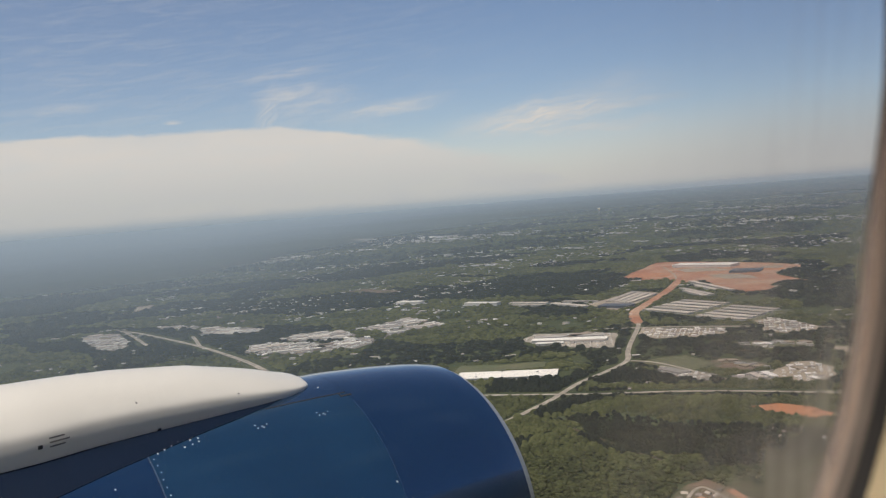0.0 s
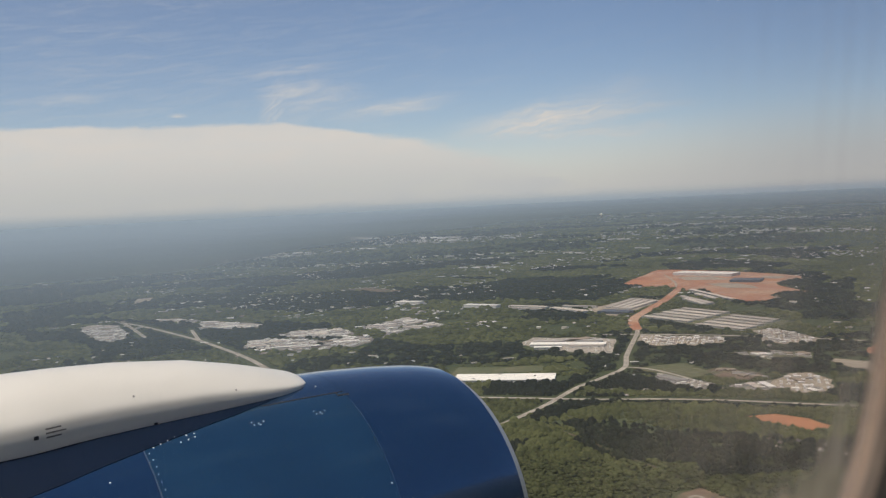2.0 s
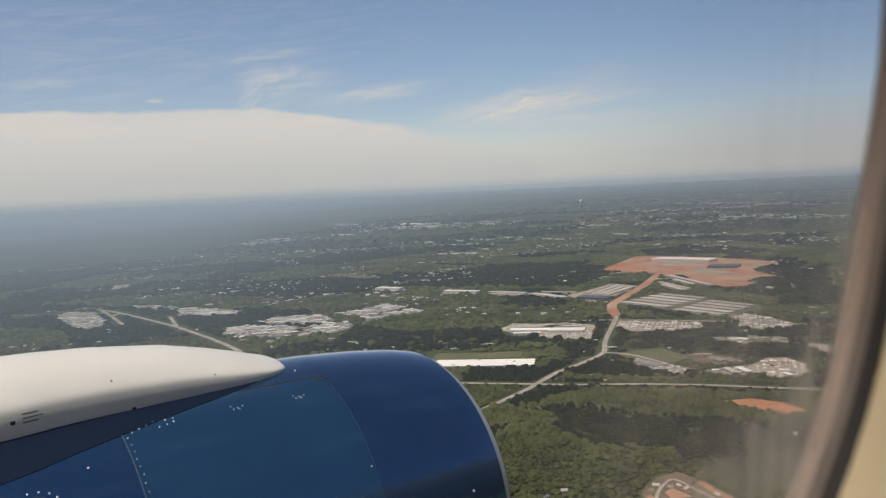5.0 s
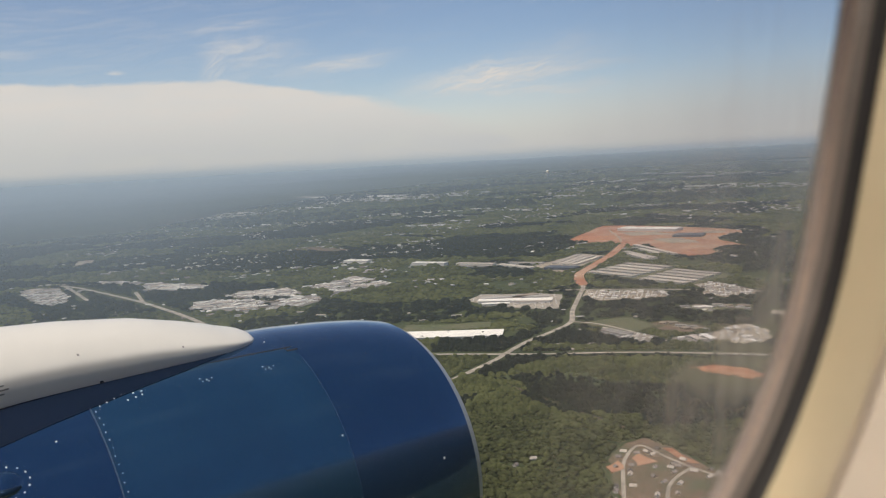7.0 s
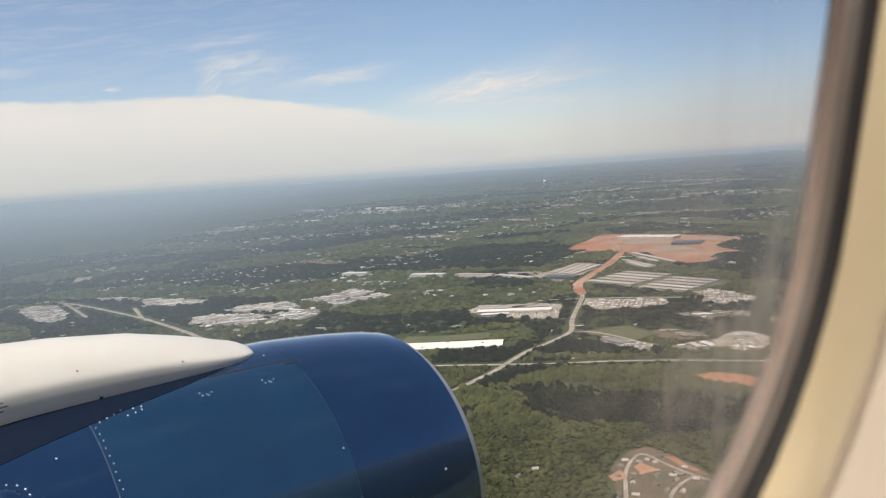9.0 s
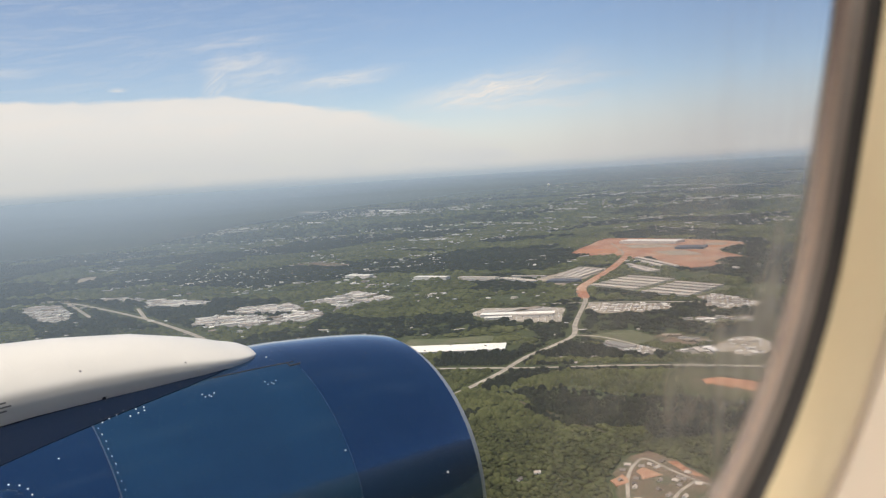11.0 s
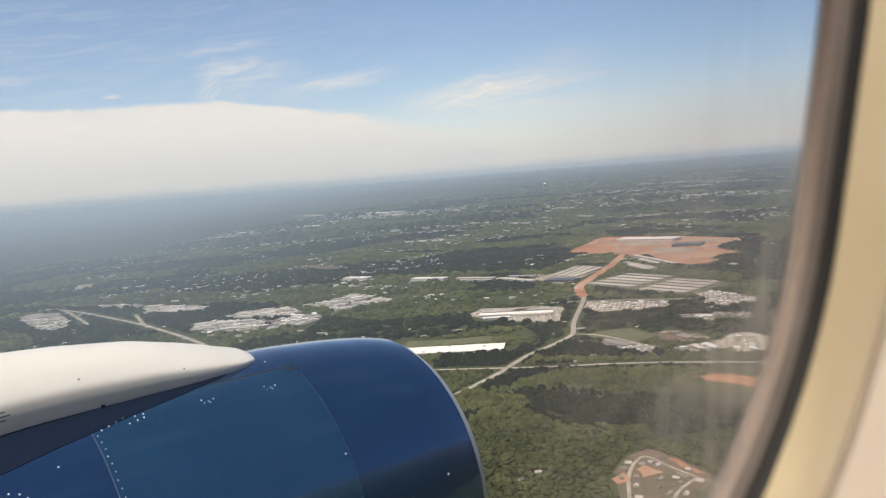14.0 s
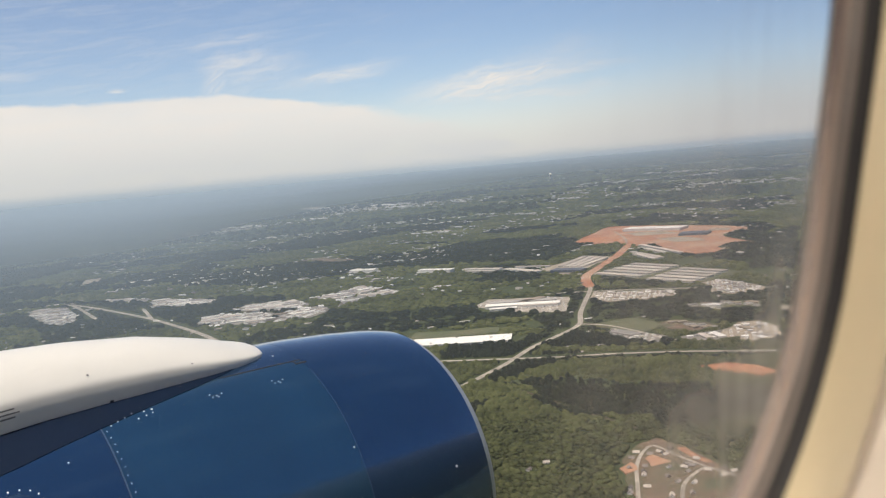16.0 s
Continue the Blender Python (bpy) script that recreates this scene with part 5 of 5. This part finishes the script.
parked("parked_vehicles", "trucks and cars strewn over a works yard", LOTS["lot_g"][0], 0.7, 1.7, (0.8, 0.3, 0.3), 0.6, TRAILER, 32, 0.3)

parked("parked_vehicles", "trucks and cars strewn over a works yard", LOTS["sand_flat_b"][0], 0.7, 1.7, (0.8, 0.3, 0.3), 0.6, TRAILER, 33, 0.3)

parked("parked_vehicles", "trucks and cars strewn over a works yard", LOTS["lot_h"][0], 0.7, 1.7, (0.8, 0.3, 0.3), 0.6, TRAILER, 34, 0.3)


# ---- woods ----
STANDS = ([(127, 140), (138, 130), (138, 117), (128, 108), (120, 113), (122, 127)],
          [(150, 183), (164, 168), (175, 165), (174, 152), (178, 134), (172, 130), (157, 149), (155, 157), (138, 162), (133, 170)],
          [(133, 152), (151, 150), (180, 105), (175, 102), (162, 122), (146, 142), (132, 141), (126, 142)],
          [(290, 376), (336, 374), (360, 336), (351, 308), (285, 280), (257, 334)],
          [(315, 244), (350, 234), (412, 233), (286, 162), (296, 193), (306, 223)],
          [(254, 224), (265, 194), (240, 187), (239, 211)])


def build_woods():
    from_poly = [(np.array(d), m) for k, d, m in CLEAR if k == "poly"]
    from_line = [(np.array(d), m) for k, d, m in CLEAR if k == "line"]
    spots = np.array([(d[0], d[1], m) for k, d, m in CLEAR if k == "spot"])

    def free(P):
        ok = np.ones(len(P), bool)

        def seg(A, B):
            d = B - A
            t = np.clip(((P - A) @ d) / (d @ d + 1e-9), 0, 1)
            return np.hypot(*(P - A - t[:, None] * d).T)

        for pts, m in from_poly:
            ins = np.zeros(len(P), bool)
            near = np.full(len(P), 1e9)
            for i in range(len(pts)):
                A, B = pts[i - 1], pts[i]
                cross = ((A[1] > P[:, 1]) != (B[1] > P[:, 1]))
                xx = (B[0] - A[0]) * (P[:, 1] - A[1]) / (B[1] - A[1] + 1e-12) + A[0]
                ins ^= cross & (P[:, 0] < xx)
                near = np.minimum(near, seg(A, B))
            if m < 0:
                ok &= ~(ins & (RS.random(len(P)) < 0.35))
            else:
                ok &= ~(ins | (near < m * 0.3))
        for pts, m in from_line:
            for i in range(len(pts) - 1):
                ok &= seg(pts[i], pts[i + 1]) > m * 0.62
        for x, y, m in spots:
            ok &= np.hypot(P[:, 0] - x, P[:, 1] - y) > m * 1.0
        return ok

    RS = np.random.RandomState(5)

    def lump(seed, lobes, squash):
        """A ragged crown of several leafy lobes over a short tapered trunk."""
        r = random.Random(seed)
        if not lobes:
            # far crown: an uneven low dome
            v = [(0.5 * math.cos(t) * r.uniform(0.8, 1.15), 0.5 * math.sin(t) * r.uniform(0.8, 1.15), 0.12) for t in np.arange(5) * math.tau / 5]
            v += [(0.36 * math.cos(t) * r.uniform(0.7, 1.2), 0.36 * math.sin(t) * r.uniform(0.7, 1.2), squash * r.uniform(1.2, 1.7)) for t in (np.arange(5) + 0.5) * math.tau / 5]
            v += [(r.uniform(-0.1, 0.1), r.uniform(-0.1, 0.1), squash * 1.9)]
            f = [q for i in range(5) for q in ((i, (i + 1) % 5, 5 + i), ((i + 1) % 5, 5 + (i + 1) % 5, 5 + i), (5 + i, 5 + (i + 1) % 5, 10))]
            return np.array(v), np.array(f)
        bm = bmesh.new()
        for i in range(lobes):
            q = bmesh.ops.create_icosphere(bm, subdivisions=1, radius=1.0)
            cx, cy, cz, rr = (r.uniform(-0.32, 0.32), r.uniform(-0.32, 0.32), r.uniform(0.45, 0.85), r.uniform(0.32, 0.5)) if i else (0, 0, 0.55, 0.5)
            for v in q["verts"]:
                k = rr * (1 + r.uniform(-0.36, 0.36))
                v.co = Vector((v.co.x * k + cx, v.co.y * k + cy, (v.co.z * k + cz) * squash))
        me_v = np.array([v.co[:] for v in bm.verts])
        me_f = np.array([[v.index for v in f.verts] for f in bm.faces])
        bm.free()
        return me_v, me_f

    def wood(name, label, P, size, mat, sub, squash, seed, smooth=True):
        shapes = [lump(seed + i, sub, squash) for i in range(6)]
        V, F, base = [], [], 0
        for i, (x, y) in enumerate(P):
            v, f = shapes[i % 6]
            clump = 1.0 + 0.55 * noise.noise(Vector((x * 0.22, y * 0.22, 5.0)))
            a, k = RS.random() * 6.283, size * clump * (0.42 + 1.05 * RS.random() ** 1.8)
            c, s_ = math.cos(a) * k, math.sin(a) * k
            V.append(np.c_[v[:, 0] * c - v[:, 1] * s_ + x, v[:, 0] * s_ + v[:, 1] * c + y, v[:, 2] * k * (0.8 + 0.5 * RS.random())])
            F.append(f + base)
            base += len(v)
        V, F = np.concatenate(V), np.concatenate(F)
        me = bpy.data.meshes.new(name)
        me.vertices.add(len(V))
        me.vertices.foreach_set("co", V.astype(np.float32).ravel())
        me.loops.add(F.size)
        me.loops.foreach_set("vertex_index", F.astype(np.int32).ravel())
        me.polygons.add(len(F))
        me.polygons.foreach_set("loop_start", np.arange(0, F.size, 3, dtype=np.int32))
        me.update(calc_edges=True)
        me.materials.append(mat)
        if smooth:
            me.shade_smooth()
        tagged(new(name, me), label, "woods", kind="stuff")

    def fan(n_, r0, r1):
        """Places between two distances, on the side that the windows look out to."""
        r = np.sqrt(RS.random(n_) * (r1 * r1 - r0 * r0) + r0 * r0)
        a = np.radians(RS.uniform(18, 82, n_))
        return np.c_[r * np.cos(a), r * np.sin(a)]

    def lumpy(P, scale, off):
        return np.array([noise.fractal(Vector((x * scale + off, y * scale, 0)), 1.0, 2.0, 3) for x, y in P])

    def within(P, pts):
        ins = np.zeros(len(P), bool)
        for (x0, y0), (x1, y1) in zip(pts, pts[1:] + pts[:1]):
            ins ^= ((y0 > P[:, 1]) != (y1 > P[:, 1])) & (P[:, 0] < (x1 - x0) * (P[:, 1] - y0) / (y1 - y0 + 1e-9) + x0)
        return ins

    def dark(P, scale, level):
        """Where the pines stand: known stands with ragged edges, and loose patches elsewhere."""
        Q = P + np.array([noise.noise_vector(Vector((x * 0.12, y * 0.12, 3.0)))[:2] for x, y in P]) * 3.0
        out = lumpy(P, scale, 50.0) > level
        out &= ~within(Q, [(121, 137), (115, 96), (97, 87), (88, 78), (70, 95), (95, 120)])
        for stand in STANDS:
            out |= within(Q, stand)
        return out

    near = fan(42000, 95, 160)
    near = near[free(near)]
    pine = dark(near, 0.02, 0.6)
    wood("broadleaf_wood", "spring-green broadleaf trees in dense woods", near[~pine], 0.92, WOODS, 1, 0.50, 10, False)
    wood("pine_wood", "dark pine trees in dense stands", near[pine], 0.75, PINES, 1, 0.60, 20, False)
    near = fan(38000, 160, 235)
    near = near[free(near)]
    pine = dark(near, 0.02, 0.12)
    wood("broadleaf_wood", "spring-green broadleaf trees in dense woods", near[~pine], 1.2, WOODS, 0, 0.32, 10)
    wood("pine_wood", "dark pine trees in dense stands", near[pine], 1.1, PINES, 0, 0.36, 20)
    mid = fan(88000, 235, 700)
    mid = mid[free(mid)]
    pine = dark(mid, 0.012, 0.02)
    g = lumpy(mid, 0.03, 9.0) > -0.42
    wood("broadleaf_wood", "distant broadleaf woods", mid[~pine & g], 2.15, WOODS, 0, 0.21, 30)
    wood("pine_wood", "distant dark pine woods", mid[pine], 2.15, PINES, 0, 0.21, 40)
    middle = fan(27000, 700, 1350)
    middle = middle[(lumpy(middle, 0.03, 9.0) > -0.3) & free(middle)]
    pine = lumpy(middle, 0.007, 50.0) > 0.02
    wood("broadleaf_wood", "distant broadleaf woods on the plain", middle[~pine], 3.0, WOODS, 0, 0.24, 50)
    wood("pine_wood", "distant dark pine woods on the plain", middle[pine], 3.2, PINES, 0, 0.27, 55)
    far = fan(24000, 1300, 2900)
    far = far[(lumpy(far, 0.006, 1.0) > -0.25) & free(far)]
    pine = lumpy(far, 0.005, 50.0) > 0.0
    haze_woods = fan(10000, 2850, 4750)
    haze_woods = haze_woods[lumpy(haze_woods, 0.004, 1.0) > -0.1]
    wood("far_wood", "hazy woods near the horizon", haze_woods, 9.0, PINES, 0, 0.06, 80)
    wood("far_wood", "far broadleaf woods on the plain", far[~pine], 4.2, WOODS, 0, 0.22, 60)
    wood("far_wood", "far dark pine woods on the plain", far[pine], 4.0, PINES, 0, 0.25, 70)


build_woods()


# ---- painted haze sheet over the plain ----
def build_haze():
    k = 96
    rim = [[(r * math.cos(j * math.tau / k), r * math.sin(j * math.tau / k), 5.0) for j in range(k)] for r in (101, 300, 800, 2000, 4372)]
    tagged(new("haze", loft(rim).mesh("haze", haze_material())), "thin sheet painted as pale distance haze over the plain", "haze", kind="structure")


build_haze()
